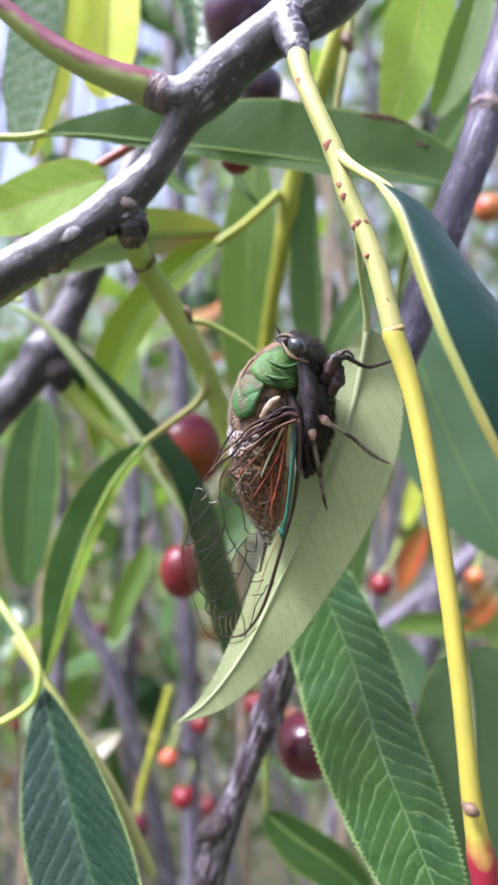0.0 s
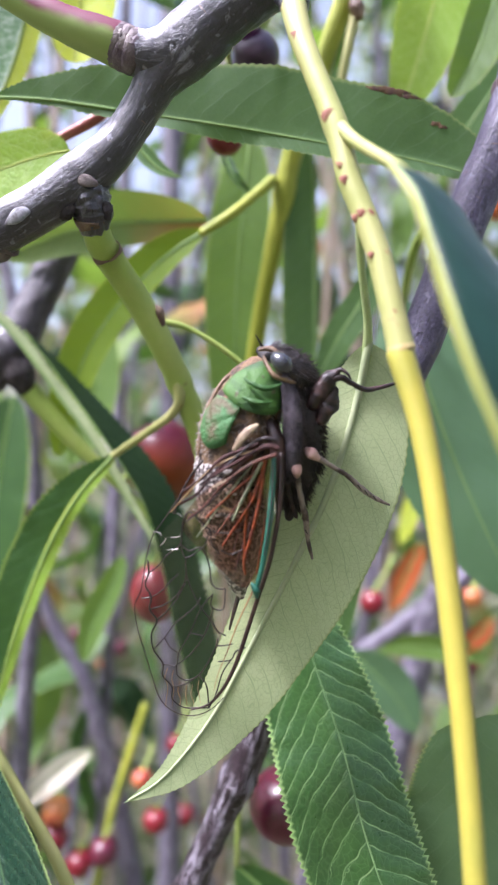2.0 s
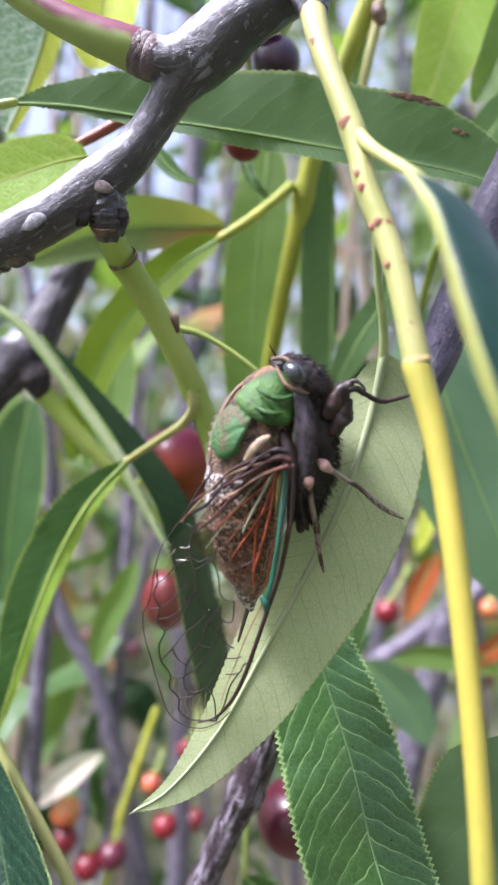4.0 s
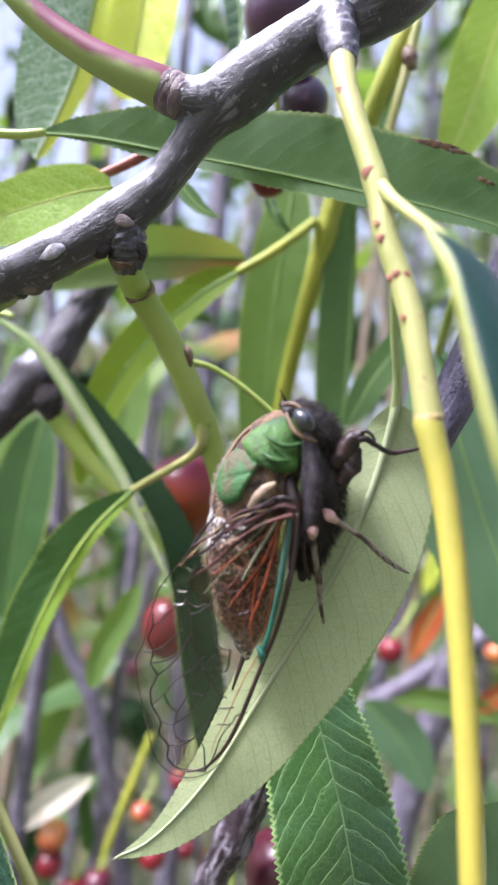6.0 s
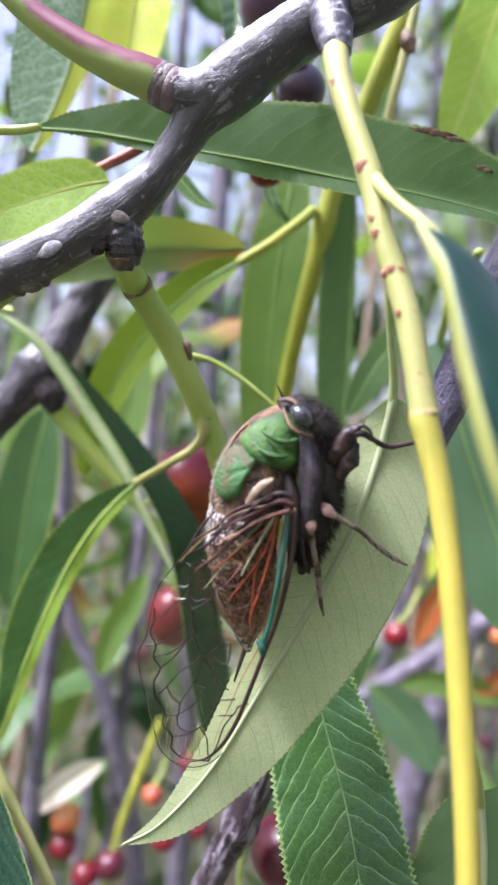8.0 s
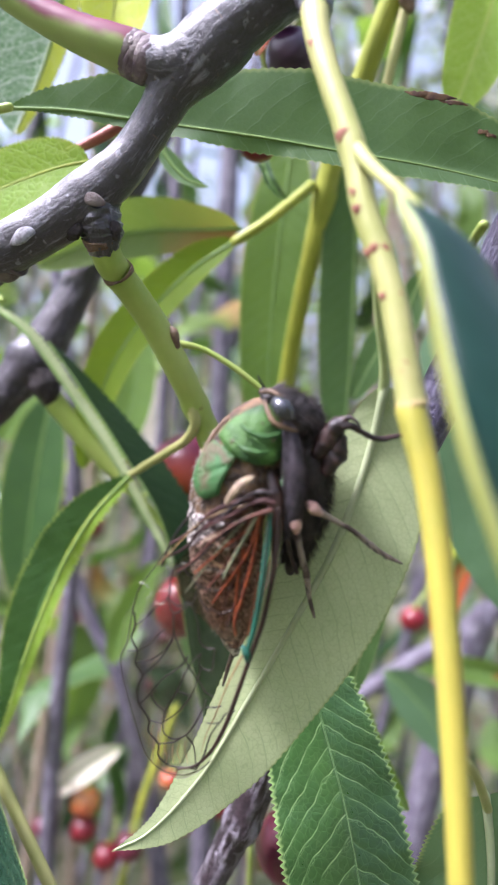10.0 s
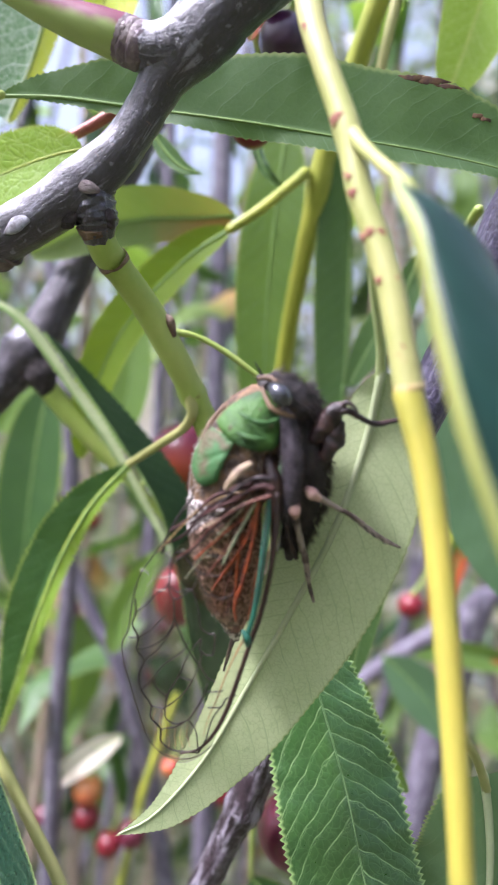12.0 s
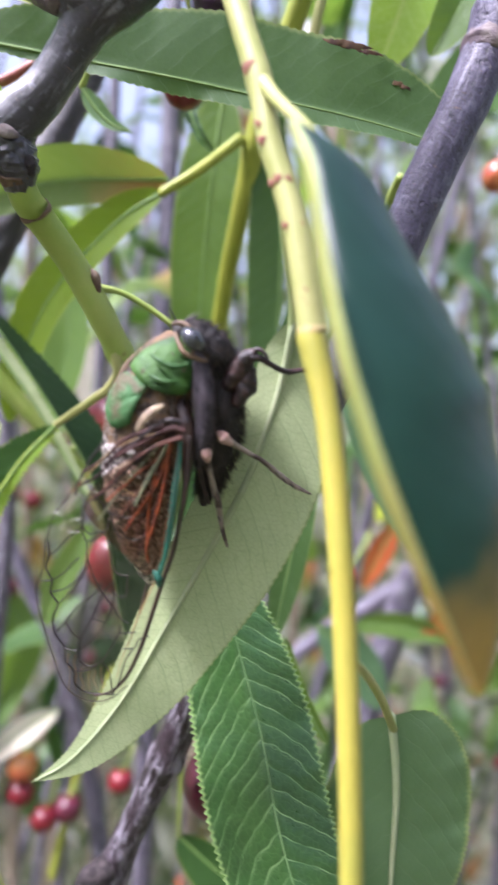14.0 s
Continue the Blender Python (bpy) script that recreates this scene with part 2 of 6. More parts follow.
def bark_material(name, light, dark, patch, amount=0.5, coat=0.0, streak=0.5, sky_glare=0.0):
    """Cherry bark: purple skin with fine speckles, waxy flakes, cross lenticels and a sky glare painted on its upper
    side.
    """
    m = Mat(name)
    co = m.place()
    uv = m.node("UVMap", uv_map="skin").outputs[0]
    grain = m.node("Mapping")
    grain.inputs["Scale"].default_value = (9.0, 1.6, 1.0)
    m.link(uv, grain.inputs["Vector"])
    flakes = m.noise(1.0, 6.0, 0.68, grain.outputs[0], 0.4)
    cross = m.node("Mapping")
    cross.inputs["Scale"].default_value = (3.0, 14.0, 1.0)
    m.link(uv, cross.inputs["Vector"])
    lines = m.noise(1.0, 3.0, 0.55, cross.outputs[0])
    big = m.noise(170.0, 4.0, 0.6, co)
    fine = m.noise(1900.0, 4.0, 0.6, co)
    col = m.mix(m.ramp(fine, 0.30, 0.70), dark, light)
    wax = m.math("MULTIPLY", m.ramp(big, 0.34, 0.54), m.ramp(flakes, 0.66 - 0.3 * amount, 0.78 - 0.3 * amount))
    col = m.mix(m.math("MULTIPLY", wax, 0.8), col, patch)
    col = m.mix(m.math("MULTIPLY", m.ramp(flakes, 0.44, 0.36), streak), col, dark)
    col = m.mix(m.math("MULTIPLY", m.ramp(lines, 0.66, 0.72), 0.6), col, rgb(0.16, 0.09, 0.06))
    col = m.mix(m.math("MULTIPLY", m.ramp(m.noise(800.0, 2.0, 0.5, co), 0.64, 0.70), 0.6), col, patch)
    dash = m.node("Mapping")
    dash.inputs["Scale"].default_value = (26.0, 9.0, 1.0)
    m.link(uv, dash.inputs["Vector"])
    pits = m.ramp(m.noise(1.0, 2.0, 0.5, dash.outputs[0], 0.6), 0.60, 0.68)
    # pale sky glare put into the colour of up-facing bark
    if sky_glare:
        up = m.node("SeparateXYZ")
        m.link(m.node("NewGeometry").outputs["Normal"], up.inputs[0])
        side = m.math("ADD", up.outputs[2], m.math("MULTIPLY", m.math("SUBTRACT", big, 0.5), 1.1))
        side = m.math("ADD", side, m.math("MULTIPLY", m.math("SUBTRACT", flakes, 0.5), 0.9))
        col = m.mix(m.math("MULTIPLY", m.ramp(side, 0.34, 0.66), sky_glare), col, rgb(0.50, 0.49, 0.54))
    col = m.mix(m.math("MULTIPLY", pits, 0.85), col, dark)
    h = m.math("ADD", m.math("MULTIPLY", pits, -0.9), m.math("ADD", m.math("MULTIPLY", fine, 0.7), m.math("ADD", m.math("MULTIPLY", flakes, 0.9), m.math("MULTIPLY", lines, 0.4))))
    m.bump(h, 0.7, 0.0005)
    return m.done(col, m.math("ADD", 0.30, m.math("MULTIPLY", fine, 0.34)), 0.5, coat, glaze=0.30)


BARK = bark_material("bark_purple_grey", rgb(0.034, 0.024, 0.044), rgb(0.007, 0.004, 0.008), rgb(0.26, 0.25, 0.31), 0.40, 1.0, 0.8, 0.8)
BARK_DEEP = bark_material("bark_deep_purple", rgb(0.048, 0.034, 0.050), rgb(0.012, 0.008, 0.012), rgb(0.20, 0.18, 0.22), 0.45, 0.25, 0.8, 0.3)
BARK_BLUE = bark_material("bark_blue_purple", rgb(0.080, 0.064, 0.118), rgb(0.020, 0.014, 0.028), rgb(0.17, 0.155, 0.22), 0.5, 0.12, 0.5)
BARK_OLD = bark_material("bark_peeling", rgb(0.050, 0.030, 0.038), rgb(0.012, 0.007, 0.010), rgb(0.33, 0.30, 0.35), 0.66, 0.05, 0.9)
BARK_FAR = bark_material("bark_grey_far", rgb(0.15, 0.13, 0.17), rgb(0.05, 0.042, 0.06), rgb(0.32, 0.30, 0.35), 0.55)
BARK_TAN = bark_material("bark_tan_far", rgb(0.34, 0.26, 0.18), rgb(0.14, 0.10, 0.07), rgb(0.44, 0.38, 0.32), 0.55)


def skin_material(name, base, other, scale, a, b, rough=0.4, coat=0.0, translucent=0.0, spots=None, bump=0.15):
    m = Mat(name)
    co = m.place()
    f = m.noise(scale, 4.0, 0.55, co)
    col = m.mix(m.ramp(f, a, b), base, other)
    fine = m.noise(scale * 7, 3.0, 0.6, co)
    col = m.mix(m.math("MULTIPLY", m.ramp(fine, 0.5, 0.75), 0.3), col, other)
    if spots:
        col = m.mix(m.ramp(m.noise(scale * 2.1, 3.0, 0.6, co), 0.66, 0.70), col, spots)
    m.bump(fine, bump, 0.0004)
    return m.done(col, m.math("ADD", rough, m.math("MULTIPLY", fine, 0.15)), 0.5, coat, translucent)


YELLOW = skin_material("twig_yellow_green", rgb(0.37, 0.36, 0.13), rgb(0.31, 0.33, 0.095), 140, 0.4, 0.65, 0.45, spots=rgb(0.36, 0.29, 0.10))
GREEN_TWIG = skin_material("twig_green", rgb(0.28, 0.38, 0.065), rgb(0.35, 0.42, 0.10), 150, 0.4, 0.65, 0.42, spots=rgb(0.24, 0.25, 0.06))
OLIVE = skin_material("twig_olive", rgb(0.36, 0.38, 0.04), rgb(0.26, 0.30, 0.03), 120, 0.4, 0.65, 0.42)
MARK_PALE = skin_material("twig_node_ring", rgb(0.42, 0.30, 0.12), rgb(0.50, 0.42, 0.18), 600, 0.4, 0.65, 0.5)
BLEMISH = skin_material("leaf_blemish", rgb(0.045, 0.018, 0.010), rgb(0.10, 0.055, 0.020), 900, 0.4, 0.6, 0.8)
MARK = skin_material("twig_lenticel", rgb(0.24, 0.07, 0.05), rgb(0.33, 0.18, 0.09), 500, 0.4, 0.6, 0.6)
RIB_PALE = skin_material("leaf_rib_pale", rgb(0.40, 0.45, 0.26), rgb(0.35, 0.41, 0.22), 200, 0.4, 0.6, 0.5, translucent=0.15)
RIB_DEEP = skin_material("leaf_rib_deep", rgb(0.075, 0.15, 0.05), rgb(0.05, 0.11, 0.035), 200, 0.4, 0.6, 0.4)
RIB = skin_material("leaf_rib", rgb(0.40, 0.48, 0.20), rgb(0.33, 0.42, 0.15), 200, 0.4, 0.6, 0.45, translucent=0.15)
RIB_GREEN = skin_material("leaf_rib_green", rgb(0.22, 0.34, 0.09), rgb(0.17, 0.29, 0.07), 200, 0.4, 0.6, 0.45, translucent=0.15)
SCALE_PALE = skin_material("scale_insect_pale", rgb(0.34, 0.34, 0.37), rgb(0.12, 0.11, 0.12), 900, 0.4, 0.65, 0.6, bump=0.5)
SCALE = skin_material("scale_insect_shell", rgb(0.19, 0.155, 0.145), rgb(0.09, 0.065, 0.06), 700, 0.4, 0.65, 0.6, bump=0.5)
KNOT = skin_material("knot_dark", rgb(0.022, 0.015, 0.016), rgb(0.085, 0.065, 0.065), 900, 0.45, 0.7, 0.6, bump=0.8)
SCAR = skin_material("bud_scar_purple", rgb(0.085, 0.055, 0.070), rgb(0.19, 0.15, 0.14), 420, 0.4, 0.65, 0.5, bump=0.5)
CORK = skin_material("bud_scale_brown", rgb(0.10, 0.055, 0.035), rgb(0.22, 0.15, 0.09), 500, 0.4, 0.7, 0.5, bump=0.4)
CHERRY = skin_material("cherry_red", rgb(0.13, 0.004, 0.010), rgb(0.18, 0.007, 0.013), 110, 0.4, 0.7, 0.3, coat=0.25, bump=0.03)
CHERRY_RIPE = skin_material("cherry_dark", rgb(0.06, 0.006, 0.016), rgb(0.13, 0.012, 0.03), 110, 0.4, 0.7, 0.25, coat=0.3, bump=0.03)
CHERRY_PURPLE = skin_material("cherry_purple_black", rgb(0.022, 0.006, 0.026), rgb(0.060, 0.014, 0.050), 110, 0.4, 0.7, 0.25, coat=0.45, bump=0.03)
CHERRY_TURN = skin_material("cherry_orange_red", rgb(0.34, 0.05, 0.03), rgb(0.42, 0.16, 0.04), 90, 0.42, 0.6, 0.16, coat=0.4, bump=0.03)
# ---- shapes; their numbers are centimetres from a point 1.5 m over the ground ----
CM = 0.01
EYE = 1.5


def at(x, y, z):
    return Vector((x * CM, y * CM, EYE + z * CM))


def part(name, bm, material, parent=None, label="", smooth=True):
    """Links a bmesh as one mesh object under a thing or a part."""
    me = bpy.data.meshes.new(name)
    bm.to_mesh(me)
    bm.free()
    me.materials.append(material)
    if smooth:
        me.polygons.foreach_set("use_smooth", [True] * len(me.polygons))
    ob = new(name, me)
    ob.parent = parent
    return tagged(ob, label)


def thing(name, label, category, group="", kind=""):
    return tagged(new(name), label, category, group, kind)


def spline(points, n):
    """n + 1 places, evenly in parameter, on a smooth curve through the rows; any extra numbers of a row glide too."""
    p = np.array(points, float)
    if len(p) == 2:
        u = np.linspace(0, 1, n + 1)[:, None]
        return p[0] * (1 - u) + p[1] * u
    gaps = np.sqrt((np.diff(p[:, :3], axis=0) ** 2).sum(1)) ** 0.5
    k = np.r_[0, np.cumsum(gaps)]
    tang = np.gradient(p, k, axis=0)
    out = []
    for s in np.linspace(0, k[-1], n + 1):
        i = min(np.searchsorted(k, s, "right") - 1, len(p) - 2)
        h = k[i + 1] - k[i]
        u = (s - k[i]) / h
        out.append((2 * u**3 - 3 * u**2 + 1) * p[i] + (u**3 - 2 * u**2 + u) * h * tang[i] + (-2 * u**3 + 3 * u**2) * p[i + 1] + (u**3 - u**2) * h * tang[i + 1])
    return np.array(out)


def frames(rows):
    """Tangents and a turning-free side and up along a curve."""
    t = np.gradient(rows[:, :3], axis=0)
    t /= np.linalg.norm(t, axis=1)[:, None]
    side = np.cross(t[0], (0.2, 1.0, 0.1))
    sides = []
    for a in t:
        side = side - a * (side @ a)
        side = side / np.linalg.norm(side)
        sides.append(side)
    s = np.array(sides)
    return t, s, np.cross(t, s)


def tube_bm(points, n=24, sides=14, rough=0.0, flat=1.0, seed=0, knots=(), round_ends=True, grain=1.0, bm=None):
    """A tapered round body along a curve of (x, y, z, radius). rough: unevenness; flat: depth to width; knots: (where, swell, length)."""
    rows = spline(points, n)
    if round_ends:
        a, b = rows[0].copy(), rows[-1].copy()
        head = [np.r_[a[:3] - (rows[1] - a)[:3] / np.linalg.norm((rows[1] - a)[:3]) * a[3] * c, a[3] * s] for c, s in ((0.9, 0.35), (0.6, 0.78))]
        tail = [np.r_[b[:3] + (b - rows[-2])[:3] / np.linalg.norm((b - rows[-2])[:3]) * b[3] * c, b[3] * s] for c, s in ((0.6, 0.78), (0.9, 0.35))]
        rows = np.vstack([head, rows, tail])
    t, s, u = frames(rows)
    bm = bm or bmesh.new()
    skin = bm.loops.layers.uv.get("skin") or bm.loops.layers.uv.new("skin")
    far = np.r_[0, np.cumsum(np.linalg.norm(np.diff(rows[:, :3], axis=0), axis=1))]
    rings = []
    for i, row in enumerate(rows):
        r = row[3]
        for where, swell, length in knots:
            r = r * (1 + swell * math.exp(-(((i / (len(rows) - 1) - where) / length) ** 2)))
        ring = []
        for k in range(sides):
            a = 2 * math.pi * k / sides
            d = math.cos(a) * s[i] + flat * math.sin(a) * u[i]
            w = 1.0
            if rough:
                q = Vector(row[:3] + d * r) * grain
                w += rough * (noise.noise(q * 2.6 + Vector((seed, 0, 0))) + 0.6 * noise.noise(q * 8.0))
            ring.append(bm.verts.new(at(*(row[:3] + d * r * w))))
        rings.append(ring)
    girth = 2 * math.pi * float(np.mean(rows[:, 3])) / sides
    for i, (a, b) in enumerate(zip(rings, rings[1:])):
        for k in range(sides):
            face = bm.faces.new((a[k], a[(k + 1) % sides], b[(k + 1) % sides], b[k]))
            for loop, (du, dv) in zip(face.loops, ((0, 0), (1, 0), (1, 1), (0, 1))):
                loop[skin].uv = ((k + du) * girth, far[i + dv])
    bm.faces.new(rings[0][::-1])
    bm.faces.new(rings[-1])
    return bm


def tube(name, points, material, parent=None, label="", **more):
    return part(name, tube_bm(points, **more), material, parent, label)


def leaf_bm(points, wide, turn=(0, 0), fold=12, widest=0.4, blunt=0.75, teeth=0.022, rows=110, cols=5, wave=0.05, seed=0, curl=0.0, cut=(0.0, 1.0)):
    """A blade along a rib of (x, y, z). wide: greatest half widths on its two sides; turn: degrees about the rib at base and tip, 0 facing
    -y; fold: degrees by which each half is raised; cut: the stretch of the blade's length that these points cover."""
    rib = spline(points, rows)
    t = np.gradient(rib, axis=0)
    t /= np.linalg.norm(t, axis=1)[:, None]
    steps = np.r_[0, np.cumsum(np.linalg.norm(np.diff(rib, axis=0), axis=1))]
    bm = bmesh.new()
    flat, span = bm.loops.layers.uv.new("flat"), bm.loops.layers.uv.new("span")
    peak = widest**blunt * (1 - widest) ** (blunt * (1 - widest) / widest)
    grid, data = [], {}
    for i in range(rows + 1):
        u = i / rows
        s = cut[0] + (cut[1] - cut[0]) * u
        shape = max(s, 0.0) ** blunt * max(1 - s, 0.0) ** (blunt * (1 - widest) / widest) / peak
        a = radians(turn[0] + (turn[1] - turn[0]) * u)
        view = np.array((0.0, 1.0, 0.0))
        side = np.cross(view, t[i])
        side /= np.linalg.norm(side)
        up = np.cross(side, t[i])
        across = math.cos(a) * side + math.sin(a) * up
        face = np.cross(across, t[i])
        line = []
        for k in range(-cols, cols + 1):
            f = k / cols
            w = wide[0] if k < 0 else wide[1]
            x = abs(f) * w * shape
            if abs(k) == cols and shape > 0.06:
                x += teeth * (1.0 if i % 2 else -1.0) * (0.7 + 0.6 * noise.noise(Vector((i * 0.37, seed, 1.0))))
            lift = radians(fold) - curl * abs(f)
            bend = wave * abs(f) * noise.noise(Vector((steps[i] * 0.9, 1.7 * (k > 0), seed * 3.1))) * (0.3 + shape)
            ruffle = 0.35 * wave * f * f * noise.noise(Vector((steps[i] * 3.5, 4.0 * (k > 0), seed * 1.7)))
            p = rib[i] + across * (math.copysign(1, f) * x * math.cos(lift) if k else 0) + face * (x * math.sin(lift) + bend + ruffle)
            v = bm.verts.new(at(*p))
            data[v] = ((math.copysign(x, f), steps[i]), (f, s))
            line.append(v)
        grid.append(line)
    for a, b in zip(grid, grid[1:]):
        for k in range(2 * cols):
            face = bm.faces.new((a[k], a[k + 1], b[k + 1], b[k]))
            for loop in face.loops:
                loop[flat].uv, loop[span].uv = data[loop.vert]
    return bm, rib


def leaf(parent, points, wide, material, rib=RIB_GREEN, label="", rib_width=0.035, **more):
    """A leaf with its raised midrib."""
    bm, line = leaf_bm(points, wide, **more)
    ob = part("leaf", bm, material, parent, label)
    n = len(line) - 1
    pick = [(*line[int(n * f)], rib_width * (1.0 - 0.75 * f)) for f in (0.0, 0.15, 0.3, 0.45, 0.6, 0.75, 0.9, 0.99)]
    part("midrib", tube_bm(pick, n=30, sides=8), rib, ob)
    return ob


def ball_bm(x, y, z, r, tall=1.0, dimple=0.15, tilt=(0, 0, 0), seg=32, bm=None):
    """A fruit: a sphere with a stalk hollow and a faint seam."""
    bm = bm or bmesh.new()
    res = bmesh.ops.create_uvsphere(bm, u_segments=seg, v_segments=seg // 2, radius=1.0)
    m = pose(0, 0, 0, *tilt)
    for v in res["verts"]:
        c = v.co.copy()
        rad = math.hypot(c.x, c.y)
        if c.z > 0:
            c.z -= dimple * math.exp(-((rad / 0.3) ** 2))
        seam = math.exp(-((math.atan2(c.y, c.x) / 0.25) ** 2)) * 0.03 * rad
        c.x -= seam
        c.z *= tall
        v.co = at(x, y, z) + (m @ c) * r * CM
    return bm


def cherry(parent, x, y, z, r, material, stalk=None, label="", tilt=(0, 0, 0), tall=0.97, name="fruit"):
    ob = part(name, ball_bm(x, y, z, r, tall, tilt=tilt), material, parent, label)
    if stalk:
        tube("stalk", [(x, y, z + r * 0.8, 0.06), ((x + stalk[0]) / 2 + 0.1, (y + stalk[1]) / 2, (z + r + stalk[2]) / 2, 0.05), (*stalk, 0.07)], GREEN_TWIG, ob, n=12, sides=8)
    return ob


def membrane(name, outline, material, parent, label=""):
    """A thin veined wing skin inside a smooth closed outline, slightly pleated."""
    ring = spline(list(outline) + [outline[0]], 64)[:-1]
    mid = np.mean(ring, axis=0)
    bm = bmesh.new()
    loops = []
    for k in range(1, 9):
        f = k / 8
        loops.append([bm.verts.new(at(*(mid + (p - mid) * f + np.array((0, 0.05 * math.sin(9 * f + i * 0.6) * (1 - f) * f * f, 0))))) for i, p in enumerate(ring)])
    centre = bm.verts.new(at(*mid))
    n = len(ring)
    for i in range(n):
        bm.faces.new((centre, loops[0][i], loops[0][(i + 1) % n]))
        for a, b in zip(loops, loops[1:]):
            bm.faces.new((a[i], b[i], b[(i + 1) % n], a[(i + 1) % n]))
    return part(name, bm, material, parent, label)


def fur(name, points, count, length, material, parent):
    """Short tapered hairs standing on a tube-like body."""
    rng = random.Random(len(points) * count)
    rows = spline(points, 60)
    t, s, u = frames(rows)
    bm = bmesh.new()
    for _ in range(count):
        i = rng.randint(1, 59)
        a = rng.uniform(0, 2 * math.pi)
        d = math.cos(a) * s[i] + math.sin(a) * u[i]
        root = rows[i][:3] + d * rows[i][3] * 0.97
        way = d + t[i] * rng.uniform(0.3, 1.6) + np.array([rng.uniform(-0.4, 0.4) for _ in range(3)])
        tip = root + way / np.linalg.norm(way) * length * rng.uniform(0.5, 1.3)
        e, f = np.cross(way, (0.3, 0.5, 0.8)), 0.0045
        e /= np.linalg.norm(e)
        g = np.cross(e, way / np.linalg.norm(way))
        base = [bm.verts.new(at(*(root + f * (math.cos(k) * e + math.sin(k) * g)))) for k in (0, 2.1, 4.2)]
        end = bm.verts.new(at(*tip))
        for k in range(3):
            bm.faces.new((base[k], base[(k + 1) % 3], end))
    return part(name, bm, material, parent)


def plate(name, points, low, high, material, parent, label="", scallop=0.2):
    """A shield that wraps a body from low to high degrees about its axis; 0 faces -y. Its rear edge is scalloped."""
    rows = spline(points, 22)
    t, _, _ = frames(rows)
    bm = bmesh.new()
    n, grid = 30, []
    for i, row in enumerate(rows):
        f = i / (len(rows) - 1)
        c = np.array((0.0, -1.0, 0.0)) - t[i] * -t[i][1]
        c /= np.linalg.norm(c)
        l = np.cross(t[i], c)
        line = []
        for k in range(n + 1):
            u = 2 * k / n - 1
            a = radians(low + (high - low) * (k / n))
            rim = min(1.0, (1 - abs(u)) * 5, f * 6 + 0.3, (1 - f) * 7)
            groove = 0.03 * math.exp(-(((f - 0.45 - 0.12 * math.cos(3 * u)) / 0.07) ** 2))
            r = row[3] * (1.0 + 0.045 * max(rim, 0.0) ** 0.5 - groove + 0.012 * noise.noise(Vector((f * 5, u * 4, low))))
            back = -scallop * row[3] * 0.5 * u * u * f
            line.append(bm.verts.new(at(*(row[:3] + t[i] * back + r * (math.cos(a) * c + math.sin(a) * l)))))
        grid.append(line)
    for a, b in zip(grid, grid[1:]):
        for k in range(n):
            bm.faces.new((a[k], a[k + 1], b[k + 1], b[k]))
    return part(name, bm, material, parent, label)




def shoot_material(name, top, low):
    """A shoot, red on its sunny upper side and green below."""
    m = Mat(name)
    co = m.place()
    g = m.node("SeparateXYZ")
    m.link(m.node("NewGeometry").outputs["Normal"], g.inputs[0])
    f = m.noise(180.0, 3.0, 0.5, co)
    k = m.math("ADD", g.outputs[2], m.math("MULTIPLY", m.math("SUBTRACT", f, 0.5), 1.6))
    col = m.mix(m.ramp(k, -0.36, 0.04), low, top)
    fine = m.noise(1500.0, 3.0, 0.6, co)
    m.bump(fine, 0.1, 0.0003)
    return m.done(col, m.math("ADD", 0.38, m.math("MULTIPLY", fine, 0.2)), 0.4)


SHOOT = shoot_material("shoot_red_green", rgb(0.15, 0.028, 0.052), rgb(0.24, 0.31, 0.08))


def twig_end_material(name):
    """Yellow stem that turns red at its lower end."""
    m = Mat(name)
    co = m.place()
    g = m.node("SeparateXYZ")
    m.link(co, g.inputs[0])
    f = m.noise(160.0, 3.0, 0.5, co)
    z = m.math("ADD", g.outputs[2], m.math("MULTIPLY", m.math("SUBTRACT", f, 0.5), 0.012))
    red = m.math("SUBTRACT", 1.0, m.ramp(z, 1.4560, 1.4585))
    base = m.mix(m.ramp(f, 0.4, 0.65), rgb(0.41, 0.355, 0.055), rgb(0.35, 0.33, 0.055))
    fine = m.noise(1200.0, 3.0, 0.6, co)
    m.bump(fine, 0.15, 0.0004)
    return m.done(m.mix(red, base, rgb(0.24, 0.014, 0.032)), m.math("ADD", 0.34, m.math("MULTIPLY", fine, 0.15)), 0.5)


YELLOW_LOW = twig_end_material("twig_yellow_red_end")
PINK_STALK = skin_material("stalk_red_brown", rgb(0.30, 0.08, 0.06), rgb(0.40, 0.24, 0.12), 200, 0.4, 0.65, 0.4)
RIB_LIME = skin_material("leaf_rib_lime", rgb(0.46, 0.52, 0.06), rgb(0.38, 0.47, 0.05), 200, 0.4, 0.6, 0.45, translucent=0.3)
# white shine painted in: near-white veins over a lightened green
GLOSS = leaf_material("leaf_white_shine", rgb(0.20, 0.34, 0.17), rgb(0.13, 0.26, 0.11), rgb(0.86, 0.90, 0.80), 0.32, 0.6, 0.45, relief=0.4, gap=0.34, net=0.8, vein_mix=0.85, cells=11.0, dome=0.4)
LOW = leaf_material("leaf_low_matt", rgb(0.125, 0.205, 0.100), rgb(0.095, 0.170, 0.075), rgb(0.18, 0.28, 0.13), 0.36, 0.55, 0.2, through=rgb(0.2, 0.35, 0.06), relief=0.2, gap=0.4, vein_mix=0.4, net=0.15, edge=rgb(0.30, 0.36, 0.12))
